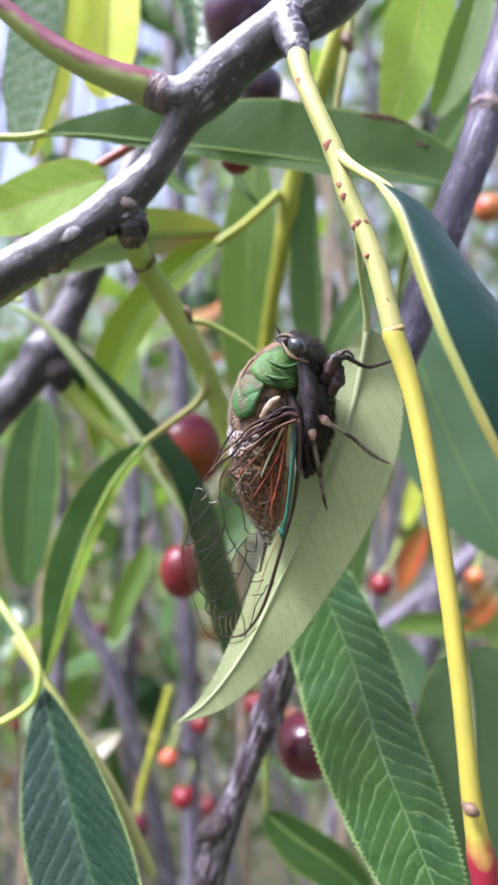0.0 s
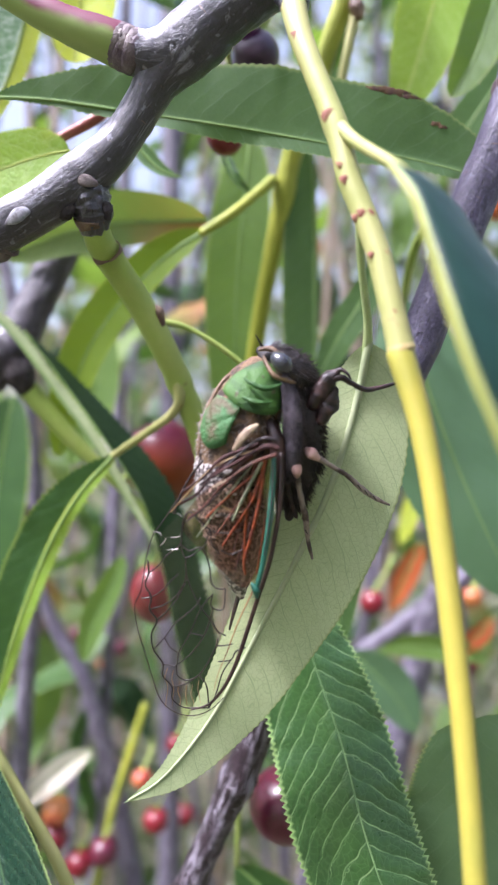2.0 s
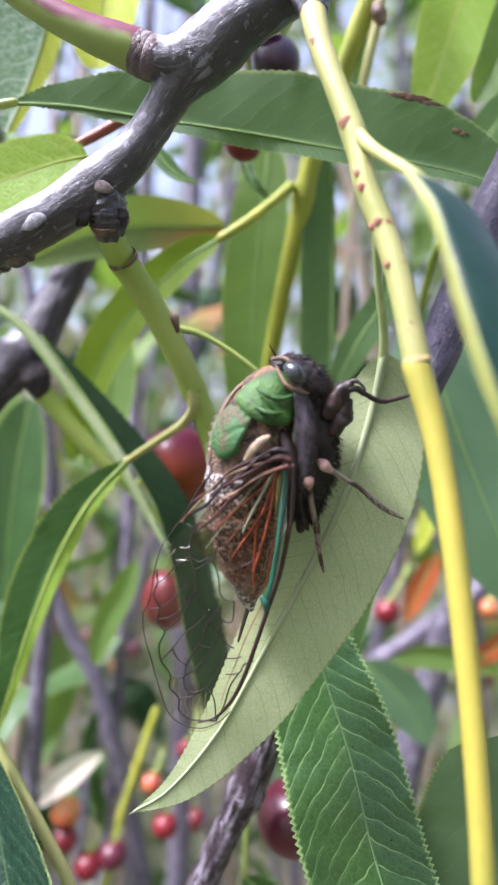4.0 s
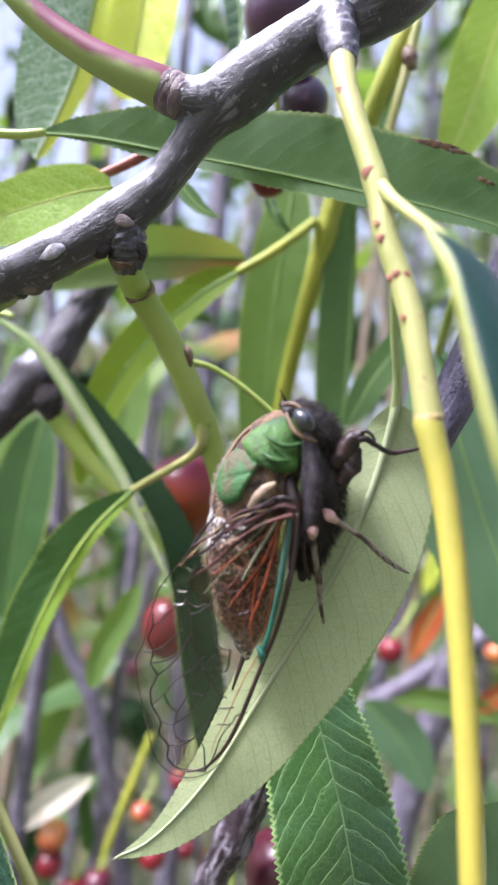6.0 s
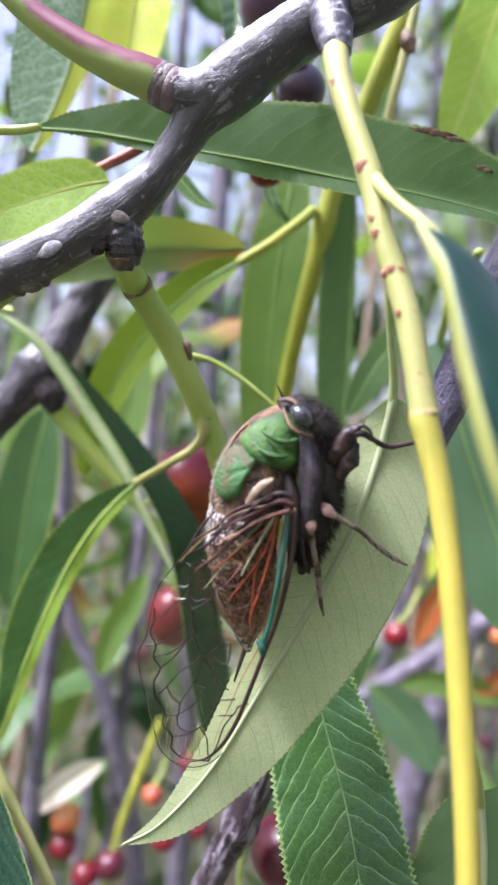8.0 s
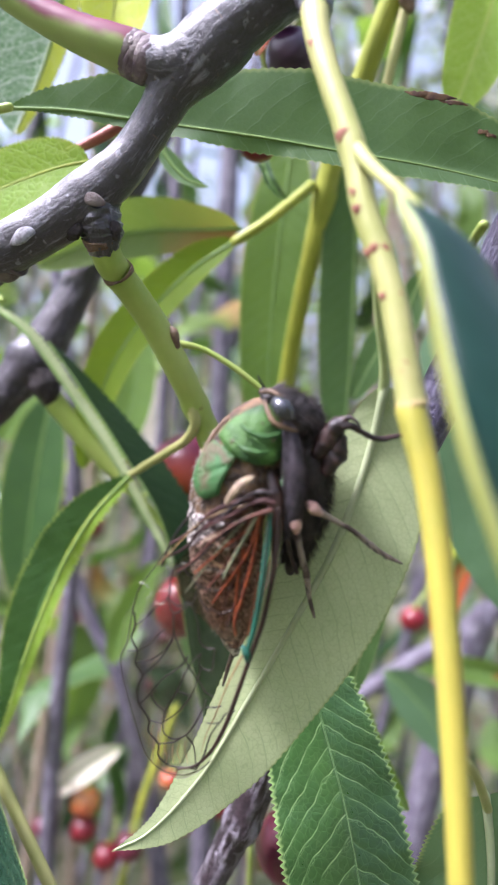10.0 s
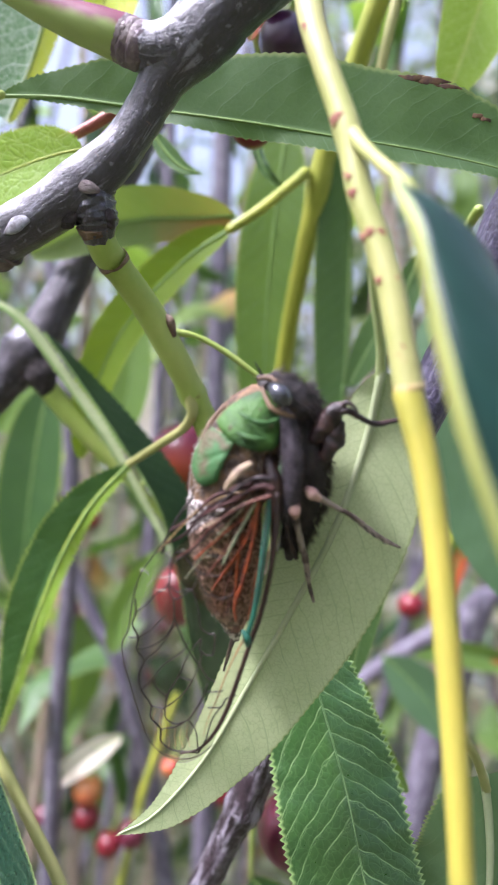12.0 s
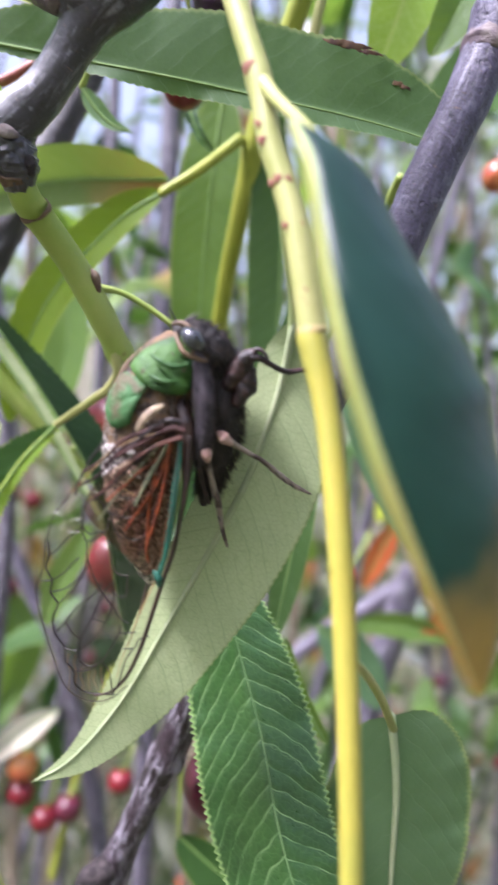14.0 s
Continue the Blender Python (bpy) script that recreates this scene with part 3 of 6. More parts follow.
SKYPALE = leaf_material("leaf_pale_blue_green", rgb(0.105, 0.190, 0.095), rgb(0.080, 0.155, 0.072), rgb(0.13, 0.22, 0.11), 0.38, 0.5, 0.25, through=rgb(0.14, 0.28, 0.07), relief=0.15, gap=0.42, vein_mix=0.3)
C_GREEN = skin_material("cicada_green", rgb(0.048, 0.130, 0.013), rgb(0.020, 0.066, 0.011), 380, 0.40, 0.60, 0.5, spots=rgb(0.055, 0.055, 0.016), bump=0.5)
C_THORAX = skin_material("cicada_thorax", rgb(0.22, 0.13, 0.065), rgb(0.045, 0.026, 0.018), 1000, 0.42, 0.60, 0.5, bump=0.6)
C_GREEN2 = skin_material("cicada_green_brown", rgb(0.036, 0.125, 0.030), rgb(0.080, 0.066, 0.028), 420, 0.50, 0.62, 0.6, bump=0.5)
C_TAN = skin_material("cicada_tan", rgb(0.17, 0.105, 0.055), rgb(0.08, 0.048, 0.028), 700, 0.4, 0.65, 0.55)
C_CREAM = skin_material("cicada_cream", rgb(0.40, 0.31, 0.20), rgb(0.20, 0.13, 0.09), 900, 0.4, 0.7, 0.5)
C_ORANGE = skin_material("cicada_orange_vein", rgb(0.27, 0.060, 0.014), rgb(0.11, 0.026, 0.012), 900, 0.45, 0.62, 0.45, translucent=0.35)
C_DARK = skin_material("cicada_dark", rgb(0.012, 0.008, 0.009), rgb(0.035, 0.022, 0.022), 800, 0.4, 0.65, 0.45)
C_HEAD = skin_material("cicada_head", rgb(0.010, 0.008, 0.008), rgb(0.055, 0.034, 0.024), 900, 0.5, 0.65, 0.45, bump=0.4)
C_EYE = skin_material("cicada_eye", rgb(0.02, 0.022, 0.03), rgb(0.05, 0.05, 0.06), 400, 0.4, 0.7, 0.1, coat=1.0, bump=0.02)
C_FLANK = skin_material("cicada_flank", rgb(0.105, 0.088, 0.105), rgb(0.024, 0.018, 0.024), 700, 0.40, 0.62, 0.85, bump=0.9)
C_MOSS = skin_material("cicada_groove", rgb(0.014, 0.070, 0.010), rgb(0.030, 0.090, 0.012), 600, 0.4, 0.6, 0.5)
C_ABDOMEN = skin_material("cicada_abdomen", rgb(0.035, 0.022, 0.020), rgb(0.62, 0.56, 0.52), 2200, 0.48, 0.58, 0.5, spots=rgb(0.04, 0.02, 0.016), bump=0.6)
C_LEG = skin_material("cicada_leg_dark", rgb(0.014, 0.008, 0.008), rgb(0.06, 0.03, 0.026), 900, 0.45, 0.65, 0.4)
C_LEG2 = skin_material("cicada_leg_pale", rgb(0.24, 0.19, 0.155), rgb(0.05, 0.03, 0.025), 500, 0.45, 0.6, 0.45)
C_KNEE = skin_material("cicada_knee", rgb(0.48, 0.30, 0.26), rgb(0.34, 0.18, 0.15), 700, 0.4, 0.65, 0.5)
C_COSTA = skin_material("cicada_costa", rgb(0.016, 0.007, 0.006), rgb(0.04, 0.018, 0.012), 500, 0.4, 0.65, 0.4)
C_TEAL = skin_material("cicada_teal", rgb(0.008, 0.070, 0.045), rgb(0.014, 0.105, 0.065), 500, 0.4, 0.65, 0.4)
C_RED = skin_material("cicada_red_vein", rgb(0.12, 0.034, 0.015), rgb(0.05, 0.018, 0.013), 500, 0.4, 0.65, 0.6)
C_VEIN = skin_material("cicada_dark_vein", rgb(0.010, 0.006, 0.005), rgb(0.028, 0.016, 0.011), 500, 0.4, 0.65, 0.35)


def wing_material():
    """Clear wing skin: mostly see-through, with a faint oily gloss."""
    m = Mat("wing_membrane")
    clear = m.node("BsdfTransparent")
    clear.inputs["Color"].default_value = (0.93, 0.92, 0.89, 1)
    gloss = m.node("BsdfGlossy")
    gloss.inputs["Roughness"].default_value = 0.3
    gloss.inputs["Color"].default_value = (0.9, 0.9, 0.85, 1)
    b = m.node("Bump")
    b.inputs["Strength"].default_value, b.inputs["Distance"].default_value = 0.5, 0.0006
    m.link(m.noise(500.0, 3.0), b.inputs["Height"])
    m.link(b.outputs[0], gloss.inputs["Normal"])
    f = m.node("Fresnel")
    f.inputs["IOR"].default_value = 1.4
    mx = m.node("MixShader")
    m.link(m.math("ADD", m.math("MULTIPLY", f.outputs[0], 0.8), 0.05), mx.inputs[0])
    m.link(clear.outputs[0], mx.inputs[1])
    m.link(gloss.outputs[0], mx.inputs[2])
    m.link(mx.outputs[0], m.out.inputs[0])
    return m.m


C_WING = wing_material()
C_GOLD = skin_material("cicada_gold_vein", rgb(0.34, 0.22, 0.09), rgb(0.18, 0.09, 0.04), 700, 0.4, 0.65, 0.3)


def base_material():
    """The wing's brown-tinted base, half see-through."""
    m = Mat("wing_base")
    clear = m.node("BsdfTransparent")
    clear.inputs["Color"].default_value = (0.80, 0.60, 0.50, 1)
    f = m.noise(700.0, 4.0)
    mx = m.node("MixShader")
    m.link(m.math("ADD", 0.10, m.math("MULTIPLY", m.ramp(f, 0.45, 0.7), 0.40)), mx.inputs[0])
    m.link(clear.outputs[0], mx.inputs[1])
    m.done(rgb(0.09, 0.035, 0.02), 0.3, 0.6)
    m.link(m.b.outputs[0], mx.inputs[2])
    m.link(mx.outputs[0], m.out.inputs[0])
    return m.m


C_BASE = base_material()
C_OLIVE = skin_material("cicada_olive_vein", rgb(0.20, 0.19, 0.10), rgb(0.10, 0.12, 0.07), 900, 0.4, 0.65, 0.4)
# pale glossy skin for tubes that stand in for the wing's glints
C_GLINT = skin_material("wing_glint", rgb(0.34, 0.33, 0.28), rgb(0.28, 0.25, 0.20), 900, 0.4, 0.65, 0.04, coat=1.0, bump=0.02)
C_MAROON = skin_material("cicada_maroon", rgb(0.022, 0.006, 0.005), rgb(0.060, 0.015, 0.010), 700, 0.4, 0.65, 0.7)
C_FUZZ = skin_material("cicada_hair", rgb(0.42, 0.37, 0.34), rgb(0.26, 0.21, 0.18), 900, 0.4, 0.65, 0.5)
C_FUZZ_DARK = skin_material("cicada_hair_dark", rgb(0.05, 0.038, 0.042), rgb(0.12, 0.095, 0.10), 900, 0.4, 0.65, 0.5)


def blush_material(name, ripe, unripe, low, high):
    """A fruit that ripens from its stalk end down."""
    m = Mat(name)
    co = m.place()
    g = m.node("SeparateXYZ")
    m.link(co, g.inputs[0])
    f = m.noise(90.0, 3.0, 0.5, co)
    z = m.math("ADD", g.outputs[2], m.math("MULTIPLY", m.math("SUBTRACT", f, 0.5), 0.006))
    fine = m.noise(700.0, 3.0, 0.6, co)
    m.bump(fine, 0.04, 0.0003)
    return m.done(m.mix(m.ramp(z, low, high), unripe, ripe), m.math("ADD", 0.24, m.math("MULTIPLY", fine, 0.12)), 0.3, 0.0)


CHERRY_BLUSH = blush_material("cherry_half_ripe", rgb(0.095, 0.008, 0.022), rgb(0.20, 0.045, 0.012), 1.4985, 1.5070)
WITHERED = leaf_material("leaf_withered", rgb(0.78, 0.74, 0.62), rgb(0.64, 0.58, 0.45), rgb(0.45, 0.38, 0.25), 0.6, 0.3, 0.35, relief=0.4)
ORANGE = leaf_material("leaf_orange", rgb(0.55, 0.14, 0.03), rgb(0.40, 0.07, 0.02), rgb(0.60, 0.25, 0.06), 0.5, 0.4, 0.45, relief=0.3)
# ---- the old branch ----
old_branch = thing("tree_branch", "purple-grey cherry branch with smooth peeling bark and a knot", "branch")
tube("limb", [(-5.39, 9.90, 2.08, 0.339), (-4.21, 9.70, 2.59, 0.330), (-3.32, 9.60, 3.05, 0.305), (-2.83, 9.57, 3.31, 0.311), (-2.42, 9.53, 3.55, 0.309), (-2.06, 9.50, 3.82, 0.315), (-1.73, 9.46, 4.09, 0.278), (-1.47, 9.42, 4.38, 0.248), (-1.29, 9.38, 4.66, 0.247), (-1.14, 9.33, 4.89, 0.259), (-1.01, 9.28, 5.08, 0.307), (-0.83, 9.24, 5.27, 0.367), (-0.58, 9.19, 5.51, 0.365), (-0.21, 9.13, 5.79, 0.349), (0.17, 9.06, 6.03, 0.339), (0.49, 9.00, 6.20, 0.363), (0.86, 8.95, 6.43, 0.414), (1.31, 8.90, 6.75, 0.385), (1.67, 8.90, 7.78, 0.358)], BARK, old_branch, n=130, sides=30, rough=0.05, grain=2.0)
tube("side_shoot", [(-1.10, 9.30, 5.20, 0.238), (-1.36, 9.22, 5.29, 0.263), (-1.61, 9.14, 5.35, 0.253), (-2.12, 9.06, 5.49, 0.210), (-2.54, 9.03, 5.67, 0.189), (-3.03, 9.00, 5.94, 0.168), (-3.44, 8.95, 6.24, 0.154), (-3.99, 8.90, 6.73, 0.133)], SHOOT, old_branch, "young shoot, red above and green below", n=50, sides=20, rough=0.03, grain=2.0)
tube("bud_scar", [(-1.30, 9.17, 5.23, 0.251), (-1.33, 9.16, 5.24, 0.264), (-1.34, 9.16, 5.25, 0.269), (-1.35, 9.15, 5.25, 0.264), (-1.38, 9.15, 5.26, 0.251)], SCAR, old_branch, n=10, sides=28, rough=0.02, grain=2.0, round_ends=False)
tube("bud_scar", [(-1.40, 9.17, 5.27, 0.249), (-1.43, 9.16, 5.28, 0.262), (-1.44, 9.16, 5.29, 0.267), (-1.45, 9.16, 5.29, 0.262), (-1.48, 9.15, 5.30, 0.249)], SCAR, old_branch, n=10, sides=28, rough=0.02, grain=2.0, round_ends=False)
tube("bud_scar", [(-1.49, 9.17, 5.31, 0.245), (-1.52, 9.16, 5.32, 0.257), (-1.53, 9.16, 5.33, 0.262), (-1.55, 9.15, 5.33, 0.257), (-1.57, 9.15, 5.34, 0.244)], SCAR, old_branch, n=10, sides=28, rough=0.02, grain=2.0, round_ends=False)
tube("bud_scar", [(-2.07, 9.17, 5.53, 0.206), (-2.09, 9.16, 5.54, 0.216), (-2.11, 9.16, 5.54, 0.220), (-2.12, 9.15, 5.54, 0.216), (-2.15, 9.15, 5.55, 0.205)], SCAR, old_branch, n=10, sides=28, rough=0.02, grain=2.0, round_ends=False)
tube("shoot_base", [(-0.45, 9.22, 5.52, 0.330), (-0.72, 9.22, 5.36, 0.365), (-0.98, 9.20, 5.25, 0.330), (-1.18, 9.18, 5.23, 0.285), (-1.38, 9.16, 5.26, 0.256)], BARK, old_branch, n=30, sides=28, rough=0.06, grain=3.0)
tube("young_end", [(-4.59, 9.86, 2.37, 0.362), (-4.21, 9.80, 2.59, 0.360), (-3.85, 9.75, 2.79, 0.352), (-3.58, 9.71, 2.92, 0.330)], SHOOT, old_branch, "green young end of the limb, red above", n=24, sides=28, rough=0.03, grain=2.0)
tube("bud_scar", [(-3.49, 9.68, 2.97, 0.325), (-3.45, 9.67, 3.00, 0.345), (-3.40, 9.66, 3.02, 0.325)], SCAR, old_branch, n=10, sides=30, rough=0.03, grain=2.0, round_ends=False)
tube("bud_scar", [(-3.30, 9.68, 3.07, 0.325), (-3.25, 9.67, 3.09, 0.345), (-3.21, 9.66, 3.12, 0.325)], SCAR, old_branch, n=10, sides=30, rough=0.03, grain=2.0, round_ends=False)
tube("bud_scar", [(-3.16, 9.68, 3.13, 0.325), (-3.12, 9.67, 3.16, 0.345), (-3.07, 9.66, 3.18, 0.325)], SCAR, old_branch, n=10, sides=30, rough=0.03, grain=2.0, round_ends=False)
tube("stub", [(-1.99, 9.56, 3.76, 0.290), (-1.95, 9.57, 3.60, 0.275), (-1.91, 9.60, 3.46, 0.258), (-1.90, 9.63, 3.36, 0.235), (-1.90, 9.66, 3.29, 0.205)], BARK, old_branch, "stub of bark that the green twig grows from", n=44, sides=38, rough=0.15, grain=5.0)
tube("knot", [(-1.74, 9.46, 3.52, 0.035), (-1.69, 9.46, 3.43, 0.065), (-1.69, 9.50, 3.34, 0.050)], KNOT, old_branch, n=16, sides=18, rough=0.35, grain=5.0)
tube("knot", [(-2.12, 9.40, 3.40, 0.056), (-2.18, 9.42, 3.34, 0.080), (-2.24, 9.46, 3.31, 0.050)], KNOT, old_branch, n=16, sides=16, rough=0.4, grain=5.0)
tube("stub_ring", [(-1.91, 9.61, 3.36, 0.228), (-1.91, 9.64, 3.32, 0.226), (-1.90, 9.67, 3.28, 0.206)], CORK, old_branch, n=10, sides=30, rough=0.16, grain=6.0, round_ends=False)
tube("scale_insect", [(-2.05, 9.25, 3.74, 0.040), (-1.96, 9.235, 3.70, 0.075), (-1.87, 9.235, 3.68, 0.078), (-1.79, 9.25, 3.66, 0.040)], SCALE, old_branch, n=14, sides=18, rough=0.12, flat=0.4)
tube("scale_insect", [(-2.88, 9.28, 3.15, 0.035), (-2.76, 9.23, 3.21, 0.097), (-2.67, 9.24, 3.28, 0.083), (-2.60, 9.30, 3.34, 0.035)], SCALE_PALE, old_branch, n=14, sides=18, rough=0.25, flat=0.5)
# ---- the green shoot under the knot ----
green_shoot = thing("green_twig", "smooth green cherry twig hanging under a dark knot", "twig")
tube("stem", [(-1.90, 9.66, 3.30, 0.184), (-1.86, 9.84, 3.12, 0.192), (-1.80, 10.10, 3.01, 0.193), (-1.52, 10.60, 2.60, 0.196), (-1.14, 11.00, 1.93, 0.196), (-0.90, 11.40, 1.38, 0.195), (-0.62, 11.80, 0.68, 0.194), (-0.35, 12.30, -0.37, 0.193)], GREEN_TWIG, green_shoot, n=50, sides=18, rough=0.03, knots=((0.62, 0.12, 0.02), (0.2, 0.12, 0.02)))
tube("collar", [(-1.81, 9.97, 3.05, 0.190), (-1.81, 9.99, 3.04, 0.214), (-1.79, 10.02, 3.02, 0.215), (-1.78, 10.04, 3.00, 0.191)], CORK, green_shoot, n=10, sides=20, rough=0.12, round_ends=False)
tube("bud", [(-1.13, 10.75, 2.23, 0.050), (-1.18, 10.70, 2.41, 0.074), (-1.22, 10.70, 2.47, 0.033)], CORK, green_shoot, n=6, sides=8)
tube("leaf_stalk", [(-0.93, 11.25, 1.41, 0.113), (-0.90, 11.30, 1.15, 0.085), (-1.07, 11.60, 0.92, 0.075), (-1.46, 11.98, 0.67, 0.072), (-1.90, 12.33, 0.40, 0.068), (-2.20, 12.60, 0.22, 0.060)], YELLOW, green_shoot, n=30, sides=10)
leaf(green_shoot, [(-2.20, 12.60, 0.22), (-2.91, 12.60, -0.63), (-3.36, 12.60, -1.55), (-3.62, 12.60, -2.29), (-3.85, 12.60, -2.98), (-4.02, 12.60, -3.71), (-4.27, 12.60, -4.65)], (0.02, 0.58), DARKSOFT, label="folded dark green leaf with a bright toothed margin", fold=25, widest=0.42, turn=(-10, -10), seed=2, teeth=0.04, rib=RIB_LIME, rib_width=0.03)
leaf(green_shoot, [(-2.19, 12.57, 0.21), (-2.89, 12.57, -0.65), (-3.34, 12.57, -1.57), (-3.60, 12.57, -2.31), (-3.83, 12.57, -2.99), (-4.01, 12.57, -3.72), (-4.25, 12.57, -4.66)], (0.20, 0.01), LIME, label="bright underside half of the folded leaf", fold=0, widest=0.42, seed=52, blunt=0.4, teeth=0.05)
tube("tendril_stalk", [(-1.15, 10.90, 2.28, 0.059), (-0.85, 11.00, 2.25, 0.043), (-0.42, 11.10, 2.05, 0.043), (-0.02, 11.20, 1.79, 0.043), (0.34, 11.30, 1.51, 0.035)], GREEN_TWIG, green_shoot, n=20, sides=8)
# ---- the yellow twig ----
yellow_twig = thing("yellow_twig", "yellow cherry twig with red-brown lenticels, hanging from the branch", "twig")
YT = [(0.53, 8.46, 5.53, 0.164), (0.56, 8.34, 5.30, 0.146), (0.62, 8.17, 4.92, 0.127), (0.80, 8.02, 4.36, 0.119), (0.95, 7.93, 3.95, 0.122), (1.06, 7.86, 3.59, 0.121), (1.15, 7.79, 3.19, 0.120), (1.31, 7.72, 2.78, 0.121), (1.45, 7.64, 2.36, 0.122), (1.58, 7.55, 1.80, 0.124), (1.66, 7.50, 1.43, 0.132)]
YT2 = [(1.65, 7.50, 1.41, 0.135), (1.84, 7.38, 0.72, 0.118), (1.99, 7.22, -0.21, 0.111), (2.15, 7.06, -1.53, 0.102), (2.26, 6.98, -2.63, 0.099), (2.38, 6.95, -3.90, 0.111), (2.48, 6.95, -4.51, 0.143), (2.63, 6.95, -5.54, 0.154)]
tube("stem", YT, YELLOW, yellow_twig, n=60, sides=20, rough=0.02, knots=((0.98, 0.04, 0.02), (0.44, 0.08, 0.03)))
tube("stem", YT2, YELLOW_LOW, yellow_twig, "smooth lower yellow stem, red at its end", n=60, sides=20, rough=0.02, knots=((0.0, 0.04, 0.012), (0.82, 0.14, 0.02)))
tube("bud_ring", [(0.45, 8.78, 6.05, 0.261), (0.49, 8.64, 5.83, 0.211), (0.52, 8.54, 5.66, 0.221), (0.54, 8.44, 5.50, 0.177), (0.56, 8.38, 5.40, 0.185), (0.58, 8.34, 5.31, 0.159), (0.59, 8.32, 5.26, 0.134)], BARK, yellow_twig, n=30, sides=28, rough=0.14, grain=4.0, round_ends=False)
tube("node_ring", [(1.65, 7.50, 1.47, 0.132), (1.66, 7.50, 1.43, 0.140), (1.67, 7.50, 1.40, 0.132)], MARK_PALE, yellow_twig, n=8, sides=24, rough=0.03, round_ends=False)
tube("bud", [(2.22, 6.75, -3.76, 0.030), (2.26, 6.70, -3.78, 0.072), (2.33, 6.72, -3.83, 0.048)], CORK, yellow_twig, n=8, sides=12)
tube("lenticel", [(0.87, 7.81, 3.86, 0.017), (0.90, 7.80, 3.85, 0.053), (0.96, 7.80, 3.83, 0.053), (0.99, 7.81, 3.83, 0.017)], MARK, yellow_twig, n=14, sides=14, rough=0.12, grain=8.0, flat=0.17)
tube("lenticel", [(0.99, 7.85, 3.90, 0.017), (1.01, 7.84, 3.89, 0.039), (1.05, 7.84, 3.87, 0.039), (1.08, 7.85, 3.86, 0.017)], MARK, yellow_twig, n=14, sides=14, rough=0.12, grain=8.0, flat=0.17)
tube("lenticel", [(0.86, 7.82, 3.83, 0.017), (0.88, 7.82, 3.82, 0.032), (0.91, 7.82, 3.79, 0.032), (0.94, 7.82, 3.79, 0.017)], MARK, yellow_twig, n=14, sides=14, rough=0.12, grain=8.0, flat=0.17)
tube("lenticel", [(1.05, 7.69, 3.15, 0.017), (1.07, 7.68, 3.14, 0.038), (1.11, 7.68, 3.12, 0.038), (1.14, 7.69, 3.12, 0.017)], MARK, yellow_twig, n=14, sides=14, rough=0.12, grain=8.0, flat=0.17)
tube("lenticel", [(1.01, 7.72, 3.31, 0.017), (1.03, 7.71, 3.30, 0.028), (1.06, 7.71, 3.27, 0.028), (1.07, 7.72, 3.27, 0.017)], MARK, yellow_twig, n=14, sides=14, rough=0.12, grain=8.0, flat=0.17)
tube("lenticel", [(1.22, 7.62, 2.80, 0.016), (1.24, 7.61, 2.79, 0.037), (1.28, 7.61, 2.76, 0.037), (1.30, 7.62, 2.76, 0.016)], MARK, yellow_twig, n=14, sides=14, rough=0.12, grain=8.0, flat=0.17)
tube("lenticel", [(1.29, 7.62, 2.78, 0.016), (1.31, 7.61, 2.77, 0.048), (1.36, 7.61, 2.75, 0.048), (1.39, 7.62, 2.74, 0.016)], MARK, yellow_twig, n=14, sides=14, rough=0.12, grain=8.0, flat=0.17)
tube("lenticel", [(1.18, 7.66, 2.77, 0.017), (1.19, 7.65, 2.76, 0.031), (1.22, 7.65, 2.73, 0.031), (1.25, 7.66, 2.73, 0.017)], MARK, yellow_twig, n=14, sides=14, rough=0.12, grain=8.0, flat=0.17)
tube("lenticel", [(1.43, 7.55, 2.37, 0.016), (1.46, 7.54, 2.36, 0.047), (1.50, 7.54, 2.34, 0.047), (1.53, 7.55, 2.34, 0.016)], MARK, yellow_twig, n=14, sides=14, rough=0.12, grain=8.0, flat=0.17)
tube("lenticel", [(1.33, 7.56, 2.37, 0.016), (1.34, 7.55, 2.36, 0.030), (1.37, 7.55, 2.34, 0.030), (1.39, 7.56, 2.33, 0.016)], MARK, yellow_twig, n=14, sides=14, rough=0.12, grain=8.0, flat=0.17)
tube("lenticel", [(1.55, 7.44, 1.79, 0.016), (1.56, 7.43, 1.79, 0.020), (1.58, 7.43, 1.76, 0.020), (1.59, 7.44, 1.76, 0.016)], MARK, yellow_twig, n=14, sides=14, rough=0.12, grain=8.0, flat=0.17)
tube("lenticel", [(0.54, 8.05, 4.81, 0.018), (0.57, 8.04, 4.80, 0.040), (0.61, 8.04, 4.77, 0.040), (0.64, 8.05, 4.78, 0.018)], MARK, yellow_twig, n=14, sides=14, rough=0.12, grain=8.0, flat=0.17)
tube("lenticel", [(0.64, 8.07, 4.86, 0.018), (0.66, 8.06, 4.85, 0.029), (0.69, 8.06, 4.82, 0.029), (0.71, 8.07, 4.82, 0.018)], MARK, yellow_twig, n=14, sides=14, rough=0.12, grain=8.0, flat=0.17)
tube("lenticel", [(0.82, 7.88, 4.16, 0.017), (0.84, 7.87, 4.15, 0.018), (0.85, 7.87, 4.12, 0.018), (0.87, 7.88, 4.12, 0.017)], MARK, yellow_twig, n=14, sides=14, rough=0.12, grain=8.0, flat=0.17)
tube("lenticel", [(1.51, 7.47, 1.96, 0.016), (1.52, 7.46, 1.95, 0.017), (1.54, 7.46, 1.93, 0.017), (1.55, 7.47, 1.92, 0.016)], MARK, yellow_twig, n=14, sides=14, rough=0.12, grain=8.0, flat=0.17)
